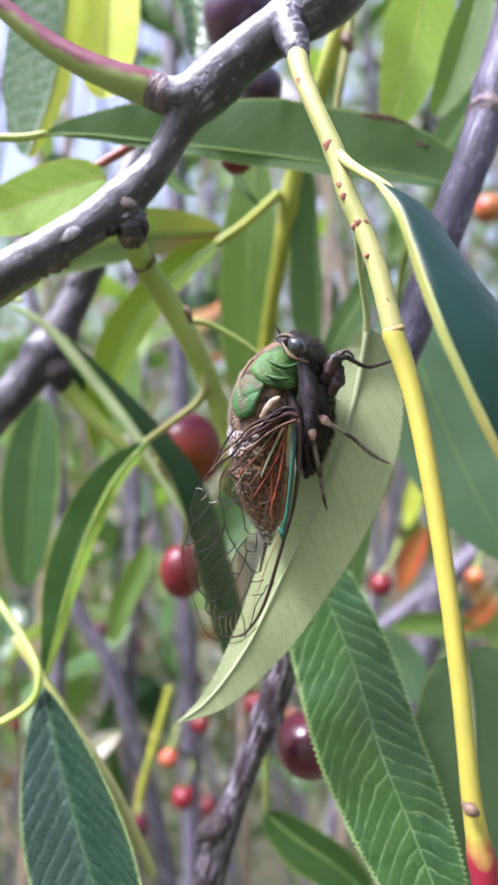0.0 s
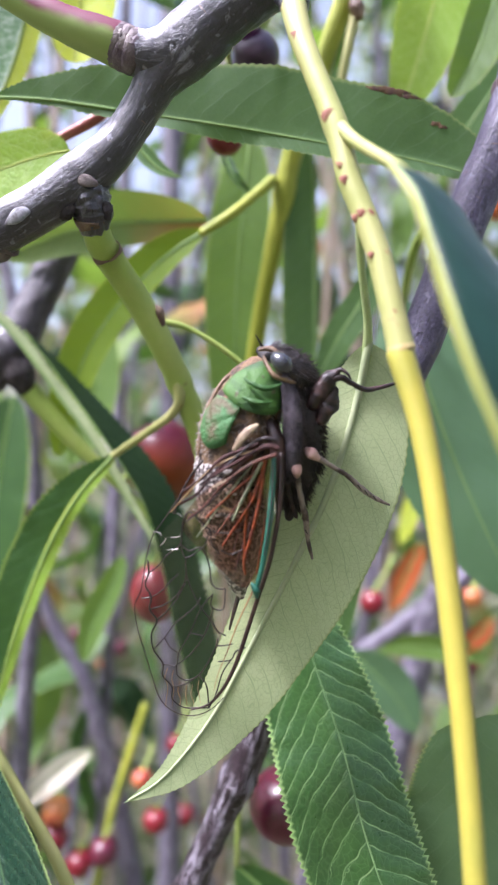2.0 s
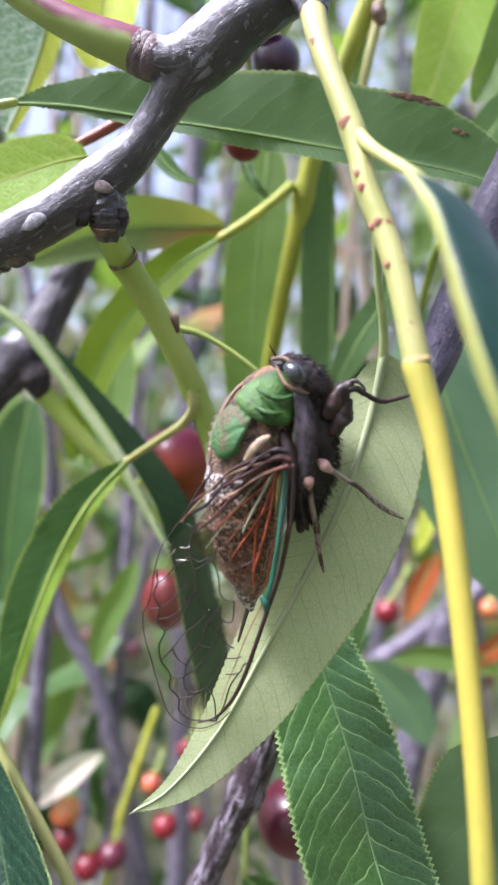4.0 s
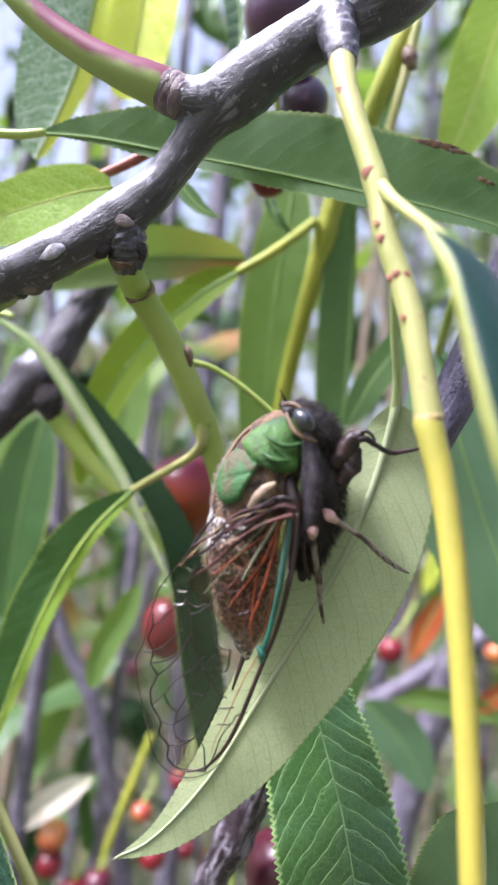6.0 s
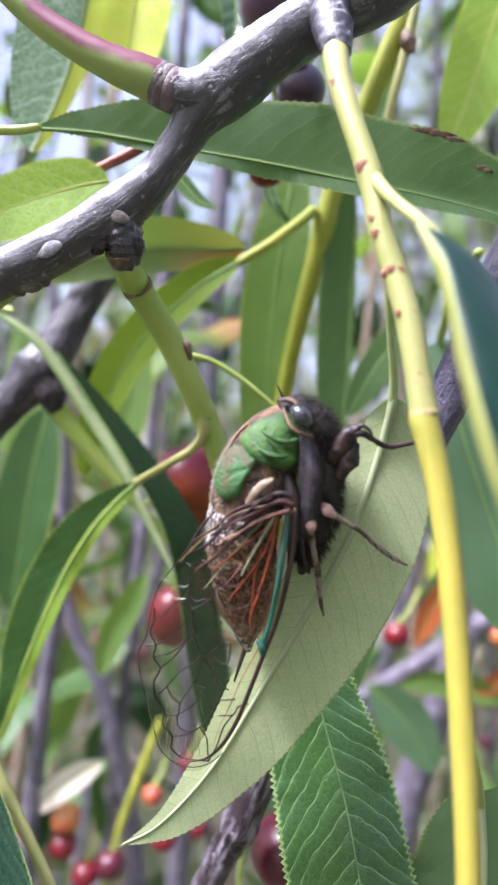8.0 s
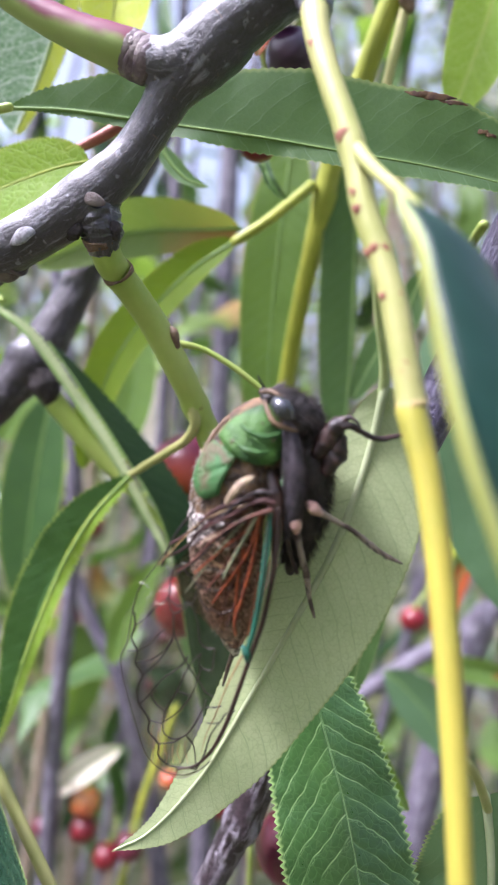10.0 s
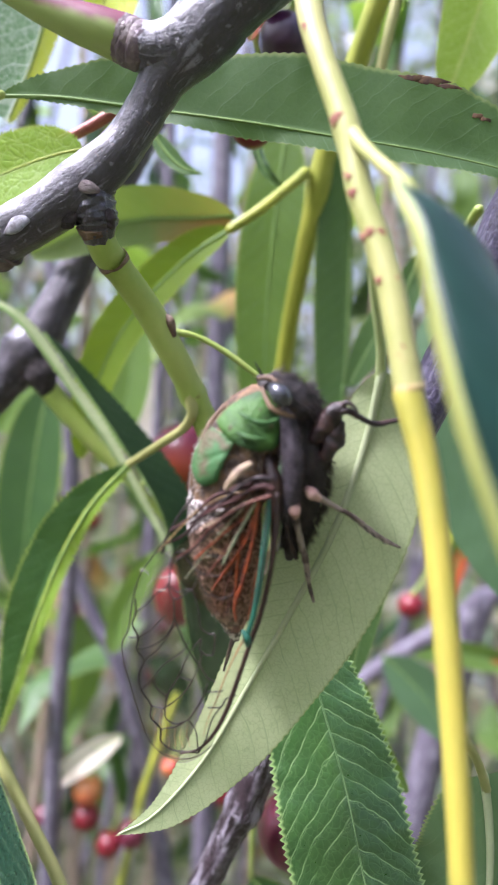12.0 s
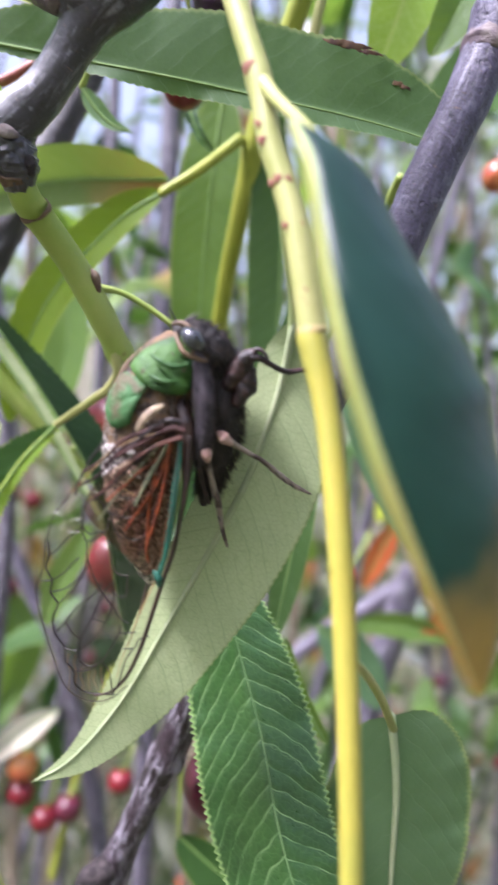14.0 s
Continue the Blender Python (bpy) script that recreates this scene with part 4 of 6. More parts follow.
tube("leaf_stalk", [(1.05, 7.84, 3.72, 0.085), (1.15, 7.66, 3.53, 0.066), (1.28, 7.35, 3.27, 0.055), (1.39, 7.05, 3.04, 0.052), (1.48, 6.75, 2.79, 0.052), (1.54, 6.50, 2.45, 0.036)], YELLOW, yellow_twig, n=24, sides=12)
leaf(yellow_twig, [(1.34, 6.78, 2.93), (1.48, 6.42, 2.53), (1.64, 5.98, 1.63), (1.86, 5.76, 0.88), (2.11, 5.70, 0.27), (2.41, 5.74, -0.31), (2.81, 5.88, -1.05)], (1.48, 0.02), BLUE, label="dark glossy leaf with mirrored sky blue painted in, yellow at its tip", turn=(6, 0), fold=-12, widest=0.52, teeth=0.006, seed=5, rib=RIB, rib_width=0.014, blunt=0.72, wave=0.12, curl=0.5, cols=9)
leaf(yellow_twig, [(1.33, 6.76, 2.92), (1.47, 6.40, 2.52), (1.63, 5.96, 1.63), (1.85, 5.74, 0.88), (2.10, 5.68, 0.27), (2.40, 5.72, -0.31), (2.79, 5.86, -1.03)], (0.01, 0.085), YELLOWED, label="yellow underside margin of the glossy leaf", turn=(6, 0), fold=0, widest=0.5, blunt=0.35, teeth=0.006, seed=71, rib=RIB, rib_width=0.01)
tube("leaf_stalk", [(1.27, 7.90, 2.84, 0.040), (1.38, 8.20, 2.34, 0.042), (1.51, 8.50, 1.85, 0.050), (1.54, 8.72, 1.49, 0.058)], RIB, yellow_twig, n=20, sides=10)
leaf(yellow_twig, [(1.54, 8.60, 1.68), (1.52, 8.76, 1.38), (1.31, 8.88, 0.33), (0.89, 8.98, -0.73), (0.45, 9.05, -1.66), (-0.04, 9.12, -2.69), (-0.63, 9.25, -3.59), (-1.21, 9.38, -4.06)], (0.83, 0.45), PALE, label="pale green leaf showing its matt underside", turn=(-8, 0), fold=-6, widest=0.38, blunt=0.7, teeth=0.01, seed=1, rib=RIB_PALE, rib_width=0.05, rows=150, cols=7, wave=0.04)
tube("leaf_stalk", [(2.19, 7.25, -1.37, 0.029), (2.49, 8.00, -1.81, 0.044), (2.90, 9.00, -2.50, 0.051), (3.33, 10.05, -3.35, 0.059)], YELLOW, yellow_twig, n=26, sides=10)
leaf(yellow_twig, [(3.27, 10.00, -3.15), (3.44, 10.10, -4.05), (3.50, 10.20, -4.89), (3.55, 10.30, -5.93), (3.67, 10.50, -7.75)], (1.23, 0.95), LOW, label="broad matt green leaf with a pale rib, hanging low", fold=-14, turn=(8, 0), widest=0.4, blunt=0.42, seed=9, rib=RIB_PALE, rib_width=0.06, wave=0.12, teeth=0.03)
# ---- the dark toothed leaf on its peeling stick ----
peeling_stick = thing("dead_stick", "dark stick with grey peeling bark", "branch")
tube("stem", [(0.66, 11.00, -3.14, 0.198), (0.47, 11.30, -3.98, 0.244), (0.22, 11.50, -4.76, 0.258), (-0.14, 11.70, -5.72, 0.231), (-0.54, 11.90, -6.87, 0.256), (-0.94, 12.10, -8.24, 0.304), (-1.51, 12.30, -10.34, 0.353)], BARK_OLD, peeling_stick, n=90, sides=26, rough=0.1, grain=3.0, knots=((0.3, 0.22, 0.03), (0.62, 0.15, 0.03)))
tube("stub", [(-0.71, 11.70, -6.88, 0.231), (-0.94, 11.60, -6.96, 0.167), (-1.05, 11.60, -7.06, 0.094)], KNOT, peeling_stick, n=8, sides=12, rough=0.15)
tube("leaf_stalk", [(0.67, 10.95, -3.03, 0.098), (0.74, 10.70, -2.30, 0.087), (0.88, 10.30, -1.71, 0.074)], GREEN_TWIG, peeling_stick, n=12, sides=8)
leaf(peeling_stick, [(0.87, 10.50, -1.60), (1.19, 10.25, -2.46), (1.57, 9.95, -3.46), (1.91, 9.60, -4.61), (2.26, 9.35, -5.48), (2.55, 9.15, -6.22), (2.96, 8.90, -7.23)], (0.75, 1.05), DARK, label="dark green toothed leaf with sunken pale veins", fold=-22, widest=0.45, blunt=0.36, teeth=0.045, seed=4, rib=RIB_DEEP, rib_width=0.007, rows=150, cols=8, wave=0.12)
leaf(peeling_stick, [(0.21, 15.00, -8.51), (1.01, 15.00, -9.16), (1.80, 15.00, -9.68), (2.73, 15.00, -10.45)], (0.55, 0.60), DARKSOFT, label="dim olive leaf behind the toothed one", fold=10, widest=0.5, blunt=0.5, seed=73)
tube("leaf_stalk", [(0.21, 15.00, -8.51, 0.050), (0.20, 13.60, -5.40, 0.060), (0.10, 11.70, -5.10, 0.070)], GREEN_TWIG, peeling_stick, n=14, sides=8)
cherry(peeling_stick, 1.06, 12.60, -5.80, 0.66, CHERRY_RIPE, stalk=(0.58, 11.50, -4.00), label='dark red ripe cherry')
# ---- leaves and fruit behind the insect ----
left_stick = thing("tree_branch", "dark purple-brown cherry stick behind the leaves", "branch")
tube("stem", [(-6.09, 13.60, 0.37, 0.390), (-5.23, 13.80, 1.41, 0.396), (-4.67, 14.00, 2.24, 0.447), (-4.24, 14.20, 3.21, 0.375), (-3.86, 14.40, 4.21, 0.346), (-3.30, 14.70, 5.76, 0.331), (-2.53, 15.20, 7.99, 0.319)], BARK_DEEP, left_stick, n=60, sides=22, rough=0.07, grain=2.0, knots=((0.3, 0.18, 0.03),))
tube("knot", [(-4.74, 13.90, 2.11, 0.333), (-4.42, 13.85, 1.78, 0.332), (-4.26, 13.85, 1.51, 0.221)], KNOT, left_stick, n=12, sides=14, rough=0.2)
tube("side_twig", [(-4.32, 13.90, 1.57, 0.222), (-3.81, 14.00, 0.97, 0.190), (-3.24, 14.10, 0.37, 0.158), (-2.43, 14.20, -0.39, 0.102), (-1.60, 14.30, -1.22, 0.080)], GREEN_TWIG, left_stick, n=30, sides=12)
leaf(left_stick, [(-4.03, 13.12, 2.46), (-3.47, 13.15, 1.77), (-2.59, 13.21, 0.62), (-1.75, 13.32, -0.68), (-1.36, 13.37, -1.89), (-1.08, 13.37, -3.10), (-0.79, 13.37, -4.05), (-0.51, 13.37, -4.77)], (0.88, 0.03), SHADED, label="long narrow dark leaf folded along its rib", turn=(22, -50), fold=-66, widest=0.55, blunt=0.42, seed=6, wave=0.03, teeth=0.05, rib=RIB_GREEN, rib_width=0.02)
leaf(left_stick, [(-5.08, 12.96, 3.03), (-4.39, 13.01, 2.55), (-3.62, 13.07, 1.61), (-2.74, 13.12, 0.49), (-2.06, 13.18, -0.59), (-1.49, 13.21, -1.47)], (0.19, 0.02), PALE, label="pale underside half of the folded leaf", fold=0, widest=0.45, blunt=0.4, seed=7, teeth=0.035)
tube("leaf_stalk", [(-4.92, 13.01, 3.16, 0.060), (-6.30, 13.60, 3.40, 0.070), (-6.90, 13.80, 2.00, 0.090), (-6.15, 13.60, 0.47, 0.108)], GREEN_TWIG, left_stick, n=16, sides=8)
cherry(left_stick, -1.68, 15.30, 0.06, 0.88, CHERRY_BLUSH, stalk=(-2.43, 14.25, -0.39), label="cherry turning from orange to purple-red", tilt=(20, -15, 0), tall=1.08)
cherry(left_stick, -1.95, 16.60, -3.12, 0.60, CHERRY, stalk=(-1.76, 14.35, -1.05), label="glossy red cherry", tall=1.22)
top_twig = thing("leafy_twig", "olive cherry twig with hanging leaves and ripe fruit", "twig")
tube("stem", [(2.11, 12.80, 10.51, 0.222), (1.83, 12.90, 9.13, 0.204), (1.54, 13.20, 8.28, 0.199), (1.25, 13.60, 7.44, 0.206), (0.88, 14.00, 6.35, 0.213), (0.59, 14.60, 4.77, 0.199), (0.36, 15.20, 3.47, 0.184), (0.20, 15.80, 2.18, 0.179), (0.06, 16.40, 0.64, 0.160)], OLIVE, top_twig, n=60, sides=14, rough=0.03, knots=((0.52, 0.2, 0.015),))
tube("side_stem", [(1.95, 12.80, 9.06, 0.101), (1.86, 12.90, 8.30, 0.092), (1.75, 13.00, 7.63, 0.093), (1.60, 13.20, 6.69, 0.084)], YELLOW, top_twig, n=20, sides=10)
tube("joint", [(1.84, 12.80, 8.54, 0.101), (1.89, 12.80, 8.42, 0.142), (1.94, 12.80, 8.29, 0.091)], CORK, top_twig, n=6, sides=10)
leaf(top_twig, [(-3.46, 10.00, 5.10), (-3.10, 10.10, 5.17), (-2.45, 10.25, 5.19), (-1.03, 10.40, 5.09), (0.11, 10.50, 5.01), (1.17, 10.55, 4.87), (2.40, 10.60, 4.71), (3.22, 10.60, 4.52), (3.74, 10.60, 4.32)], (0.95, 0.22), BACK, label="long grey-green leaf with browned edge spots, seen from below", fold=8, widest=0.6, blunt=1.1, seed=3, teeth=0.015, rib=RIB_GREEN, rib_width=0.028, wave=0.1, rows=140)
tube("leaf_stalk", [(-3.40, 10.00, 5.12, 0.060), (-3.75, 10.00, 5.06, 0.069), (-4.42, 10.00, 5.11, 0.069), (-5.13, 10.20, 5.61, 0.070), (-5.73, 10.60, 7.61, 0.081), (-5.98, 11.00, 9.35, 0.102)], GREEN_TWIG, top_twig, n=20, sides=8)
tube("blemish", [(1.70, 10.36, 5.60, 0.007), (1.85, 10.33, 5.56, 0.033), (1.99, 10.33, 5.56, 0.029), (2.12, 10.36, 5.55, 0.007)], BLEMISH, top_twig, n=20, sides=12, rough=0.5, grain=8.0, flat=0.08)
tube("blemish", [(1.80, 10.36, 5.56, 0.007), (2.01, 10.33, 5.53, 0.044), (2.18, 10.33, 5.52, 0.038), (2.36, 10.36, 5.52, 0.007)], BLEMISH, top_twig, n=20, sides=12, rough=0.5, grain=8.0, flat=0.08)
tube("blemish", [(2.15, 10.36, 5.49, 0.007), (2.27, 10.33, 5.46, 0.028), (2.38, 10.33, 5.45, 0.024), (2.50, 10.36, 5.44, 0.007)], BLEMISH, top_twig, n=20, sides=12, rough=0.5, grain=8.0, flat=0.08)
tube("blemish", [(2.65, 10.55, 5.23, 0.012), (2.72, 10.52, 5.19, 0.030), (2.79, 10.52, 5.18, 0.026), (2.86, 10.55, 5.16, 0.012)], BLEMISH, top_twig, n=20, sides=12, rough=0.5, grain=8.0, flat=0.08)
tube("blemish", [(2.76, 10.55, 5.19, 0.012), (2.82, 10.52, 5.15, 0.027), (2.88, 10.52, 5.14, 0.023), (2.95, 10.55, 5.12, 0.012)], BLEMISH, top_twig, n=20, sides=12, rough=0.5, grain=8.0, flat=0.08)
tube("leaf_stalk", [(0.48, 14.00, 5.77, 0.112), (0.13, 13.80, 5.37, 0.099), (-0.34, 13.60, 4.89, 0.097), (-0.81, 13.50, 4.53, 0.086)], OLIVE, top_twig, n=16, sides=10)
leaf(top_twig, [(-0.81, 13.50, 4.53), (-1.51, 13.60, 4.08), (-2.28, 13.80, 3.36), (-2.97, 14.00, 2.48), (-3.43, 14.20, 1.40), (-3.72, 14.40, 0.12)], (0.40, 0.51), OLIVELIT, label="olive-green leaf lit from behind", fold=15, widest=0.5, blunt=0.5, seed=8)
leaf(top_twig, [(-0.76, 13.70, 4.84), (-1.44, 13.70, 4.78), (-2.45, 13.75, 4.74), (-3.57, 13.80, 4.50), (-4.72, 13.90, 4.04)], (0.49, 0.64), BROWN, label="yellowing leaf with a brown dry tip", fold=20, widest=0.55, blunt=0.6, seed=10, turn=(20, 10))
leaf(top_twig, [(-0.01, 15.40, 7.28), (-0.13, 15.50, 5.67), (-0.22, 15.70, 3.94), (-0.20, 15.90, 1.91), (-0.09, 16.00, -0.15)], (0.66, 0.71), MID, label="broad hanging leaf, green below", fold=6, widest=0.4, blunt=0.4, seed=11, rib=RIB_GREEN)
leaf(top_twig, [(1.26, 14.20, 6.56), (1.35, 14.40, 5.32), (1.43, 14.50, 3.95), (1.47, 14.60, 2.33), (1.45, 14.60, 0.92)], (0.07, 0.67), BACK, label="narrow toothed leaf hanging edge-on", fold=8, widest=0.5, blunt=0.4, seed=12, teeth=0.04)
leaf(top_twig, [(-0.55, 13.90, 6.54), (-0.42, 13.80, 6.05), (-0.21, 13.75, 5.64), (0.13, 13.80, 5.34)], (0.15, 0.13), DARK, label="small curled leaf", fold=40, widest=0.45, seed=13)
leaf(top_twig, [(-1.89, 11.90, 5.54), (-1.70, 11.90, 5.26), (-1.41, 11.90, 5.00), (-1.05, 11.90, 4.88)], (0.15, 0.13), BACK, label="small pale leaf tip", fold=10, widest=0.4, seed=14)
tube("leaf_stalk", [(-1.89, 11.90, 5.54, 0.056), (-1.67, 11.80, 6.02, 0.055), (-1.17, 12.00, 6.96, 0.066), (-0.31, 12.30, 7.85, 0.077), (0.64, 12.70, 8.96, 0.090)], GREEN_TWIG, top_twig, n=16, sides=8)
cherry(top_twig, 0.11, 11.90, 6.94, 0.41, CHERRY_PURPLE, stalk=(0.82, 12.40, 9.14), label='dusky purple cherry')
cherry(top_twig, -0.29, 11.40, 7.97, 0.69, CHERRY_PURPLE, stalk=(0.78, 12.40, 10.14), label='purple-black ripe cherry above the branch')
cherry(top_twig, -0.38, 12.40, 5.84, 0.33, CHERRY, stalk=(-0.39, 12.30, 7.26), label='red cherry behind the long leaf')
leaf(top_twig, [(0.04, 12.20, 7.95), (-0.17, 12.20, 7.69), (-0.36, 12.20, 7.44), (-0.49, 12.20, 7.12)], (0.15, 0.16), ORANGE, label="small orange leaf behind the branch", fold=10, widest=0.5, blunt=0.5, seed=61)
tube("fruit_stalk", [(-2.94, 11.00, 4.99, 0.068), (-2.67, 11.00, 5.13, 0.077), (-2.33, 11.00, 5.33, 0.085), (-2.14, 11.00, 5.47, 0.085), (-1.77, 11.20, 6.01, 0.078), (-1.12, 11.60, 6.81, 0.081), (-0.39, 12.00, 7.74, 0.085), (0.62, 12.40, 9.14, 0.088)], PINK_STALK, top_twig, n=16, sides=10)
# ---- leaves at the upper corner ----
corner_twig = thing("leafy_twig", "sunlit yellow-green leaves on a thin twig", "twig")
tube("stem", [(-6.66, 12.00, 10.67, 0.132), (-4.31, 12.60, 10.45, 0.129), (-1.97, 13.20, 10.91, 0.126), (-0.07, 13.60, 11.62, 0.108)], GREEN_TWIG, corner_twig, n=20, sides=10)
leaf(corner_twig, [(-3.77, 12.60, 10.35), (-3.86, 12.60, 9.21), (-4.01, 12.60, 7.97), (-4.27, 12.60, 6.94), (-4.65, 12.60, 5.96)], (0.02, 1.03), GLOSS, label="glossy leaf with a raised net of veins, its shine painted white", fold=15, widest=0.5, blunt=0.5, seed=15, turn=(25, 25), rib=RIB_LIME, rib_width=0.04)
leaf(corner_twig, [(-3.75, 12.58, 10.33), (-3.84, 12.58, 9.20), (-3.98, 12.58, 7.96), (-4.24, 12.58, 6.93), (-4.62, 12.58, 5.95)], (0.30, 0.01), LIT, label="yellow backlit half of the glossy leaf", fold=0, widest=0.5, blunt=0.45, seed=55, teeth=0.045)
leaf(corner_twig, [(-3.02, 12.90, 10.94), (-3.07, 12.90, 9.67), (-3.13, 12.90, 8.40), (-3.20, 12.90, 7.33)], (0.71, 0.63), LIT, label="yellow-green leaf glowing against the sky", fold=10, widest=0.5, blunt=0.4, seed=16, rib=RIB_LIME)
leaf(corner_twig, [(-1.73, 13.20, 10.91), (-1.44, 13.20, 9.94), (-1.27, 13.20, 9.08), (-1.30, 13.20, 8.37)], (0.40, 0.31), DARK, label="green textured leaf", fold=20, widest=0.5, blunt=0.5, seed=17)
leaf(corner_twig, [(-2.63, 10.90, 4.82), (-3.05, 10.90, 4.73), (-3.57, 10.90, 4.54), (-4.25, 10.90, 4.26), (-5.02, 10.90, 4.02)], (0.57, 0.52), LIME, label="yellow-green leaf with a fine net of veins", fold=10, widest=0.5, blunt=0.5, seed=18, teeth=0.035, rib=RIB_LIME, rib_width=0.02)
tube("leaf_stalk", [(-4.98, 10.90, 4.02, 0.076), (-5.76, 11.20, 4.56, 0.078), (-6.60, 11.60, 6.87, 0.090), (-6.66, 12.00, 10.57, 0.103)], GREEN_TWIG, corner_twig, n=16, sides=8)
# ---- leaves on the right ----
right_stick = thing("tree_branch", "smooth purple-grey cherry stick", "branch")
tube("stem", [(4.87, 10.60, 8.83, 0.343), (4.24, 10.50, 6.83, 0.358), (4.01, 10.45, 6.04, 0.338), (3.68, 10.40, 5.06, 0.318), (3.16, 10.35, 3.72, 0.307), (2.64, 10.30, 2.22, 0.305), (2.28, 10.30, 1.38, 0.296), (1.74, 10.40, 0.09, 0.280), (1.39, 10.60, -0.95, 0.248)], BARK_BLUE, right_stick, n=70, sides=20, rough=0.05, knots=((0.27, 0.2, 0.03),))
tube("node", [(3.94, 10.44, 5.78, 0.330), (3.89, 10.43, 5.62, 0.385), (3.84, 10.42, 5.48, 0.330)], SCAR, right_stick, n=12, sides=26, rough=0.08, grain=4.0, round_ends=False)
leaf(right_stick, [(3.91, 13.40, 11.07), (3.59, 13.50, 9.62), (3.30, 13.60, 8.36), (2.89, 13.60, 6.91)], (0.71, 0.67), LIME, label="broad yellow-green leaf hanging tip down", fold=8, widest=0.45, blunt=0.45, seed=19, rib=RIB_LIME, rib_width=0.025)
leaf(right_stick, [(4.79, 13.00, 10.00), (4.42, 13.00, 8.74), (4.08, 13.00, 7.69), (3.68, 13.00, 6.97)], (0.43, 0.47), MID, label="leaf with an orange tip", fold=20, widest=0.5, blunt=0.5, seed=20)
leaf(right_stick, [(5.59, 15.00, 8.94), (5.14, 15.00, 8.20), (4.57, 15.00, 7.33), (4.01, 15.00, 6.47)], (0.48, 0.48), BACK, label="hanging grey-green leaf", fold=8, widest=0.5, blunt=0.5, seed=21)
leaf(right_stick, [(3.28, 14.50, 3.55), (3.66, 14.20, 2.02), (4.21, 14.00, 0.47), (4.79, 13.80, -0.91), (5.59, 13.80, -2.39)], (1.34, 1.17), SKYPALE, label="broad pale blue-green leaf", fold=-14, widest=0.45, blunt=0.5, seed=22)
leaf(right_stick, [(2.14, 12.20, 0.71), (2.04, 12.30, -0.55), (1.96, 12.30, -1.60), (1.77, 12.30, -3.04)], (0.29, 0.33), BACK, label="narrow grey-green leaf tip", fold=8, widest=0.5, blunt=0.5, seed=23)
leaf(right_stick, [(2.80, 14.60, 4.49), (2.43, 14.60, 3.54), (2.00, 14.60, 2.82), (1.57, 14.60, 1.86)], (0.35, 0.35), BACK, label="narrow leaf behind the twig", fold=8, widest=0.5, blunt=0.5, seed=24)
leaf(right_stick, [(1.98, 12.40, -3.10), (2.08, 12.40, -3.55), (2.33, 12.40, -4.10), (2.82, 12.40, -4.85)], (0.16, 0.16), MID, label="small olive leaf behind the twig", fold=20, widest=0.5, blunt=0.5, seed=72)
tube("leaf_stalk", [(3.24, 14.40, 3.52, 0.081), (3.11, 13.00, 4.14, 0.082), (3.08, 11.50, 4.32, 0.081)], GREEN_TWIG, right_stick, n=12, sides=8)
# ---- the leaf at the foot ----
foot_twig = thing("leafy_twig", "thin green twig with one dark glossy leaf", "twig")
tube("stem", [(-6.17, 11.20, -4.92, 0.091), (-5.06, 11.00, -4.93, 0.079), (-4.19, 10.80, -4.55, 0.068), (-3.75, 10.70, -4.17, 0.067), (-3.73, 10.80, -3.78, 0.068), (-4.15, 11.20, -3.32, 0.070), (-4.73, 11.60, -2.81, 0.073), (-5.96, 12.40, -1.78, 0.078), (-7.99, 13.50, 1.23, 0.085)], GREEN_TWIG, foot_twig, n=50, sides=12, rough=0.05)
leaf(foot_twig, [(-3.66, 10.90, -4.08), (-3.37, 10.60, -4.93), (-2.94, 10.25, -5.95), (-2.55, 9.95, -6.81), (-2.01, 9.50, -8.10)], (1.25, 0.88), DEEP, label="dark glossy leaf with bluish shine", fold=34, widest=0.62, blunt=0.85, seed=25, rib=RIB_DEEP, rib_width=0.016, teeth=0.02)
tube("side_stem", [(-4.34, 11.40, -3.41, 0.084), (-3.63, 11.20, -4.26, 0.090), (-3.05, 11.00, -4.98, 0.088), (-2.43, 10.80, -5.77, 0.094), (-1.74, 10.60, -7.02, 0.092)], YELLOW, foot_twig, n=30, sides=12, rough=0.03)
# ---- stems, fruit and leaves a little further back ----
fruit_stem = thing("cherry_stem", "thin grey stem with ripening cherries and a withered leaf", "stem")
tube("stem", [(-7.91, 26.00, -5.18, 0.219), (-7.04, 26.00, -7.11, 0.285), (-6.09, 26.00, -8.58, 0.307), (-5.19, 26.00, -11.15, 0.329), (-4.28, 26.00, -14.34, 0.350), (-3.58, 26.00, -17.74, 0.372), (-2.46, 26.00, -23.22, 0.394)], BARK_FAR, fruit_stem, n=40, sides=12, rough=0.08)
tube("side_stem", [(-3.45, 25.00, -9.33, 0.126), (-3.90, 25.00, -10.92, 0.147), (-4.41, 25.00, -12.72, 0.147), (-4.83, 25.00, -14.61, 0.147), (-5.29, 25.00, -17.53, 0.168)], OLIVE, fruit_stem, n=24, sides=10)
cherry(fruit_stem, -6.50, 24.50, -13.01, 0.56, CHERRY_TURN, stalk=(-6.38, 25.30, -11.99))
cherry(fruit_stem, -6.51, 24.50, -13.99, 0.51, CHERRY, stalk=(-6.39, 25.30, -13.00))
cherry(fruit_stem, -5.58, 24.50, -14.90, 0.51, CHERRY, stalk=(-5.43, 25.30, -13.95))
cherry(fruit_stem, -4.71, 24.50, -14.44, 0.53, CHERRY_RIPE, stalk=(-4.53, 25.30, -13.48))
cherry(fruit_stem, -2.83, 24.50, -13.26, 0.47, CHERRY, stalk=(-2.58, 25.30, -12.25))
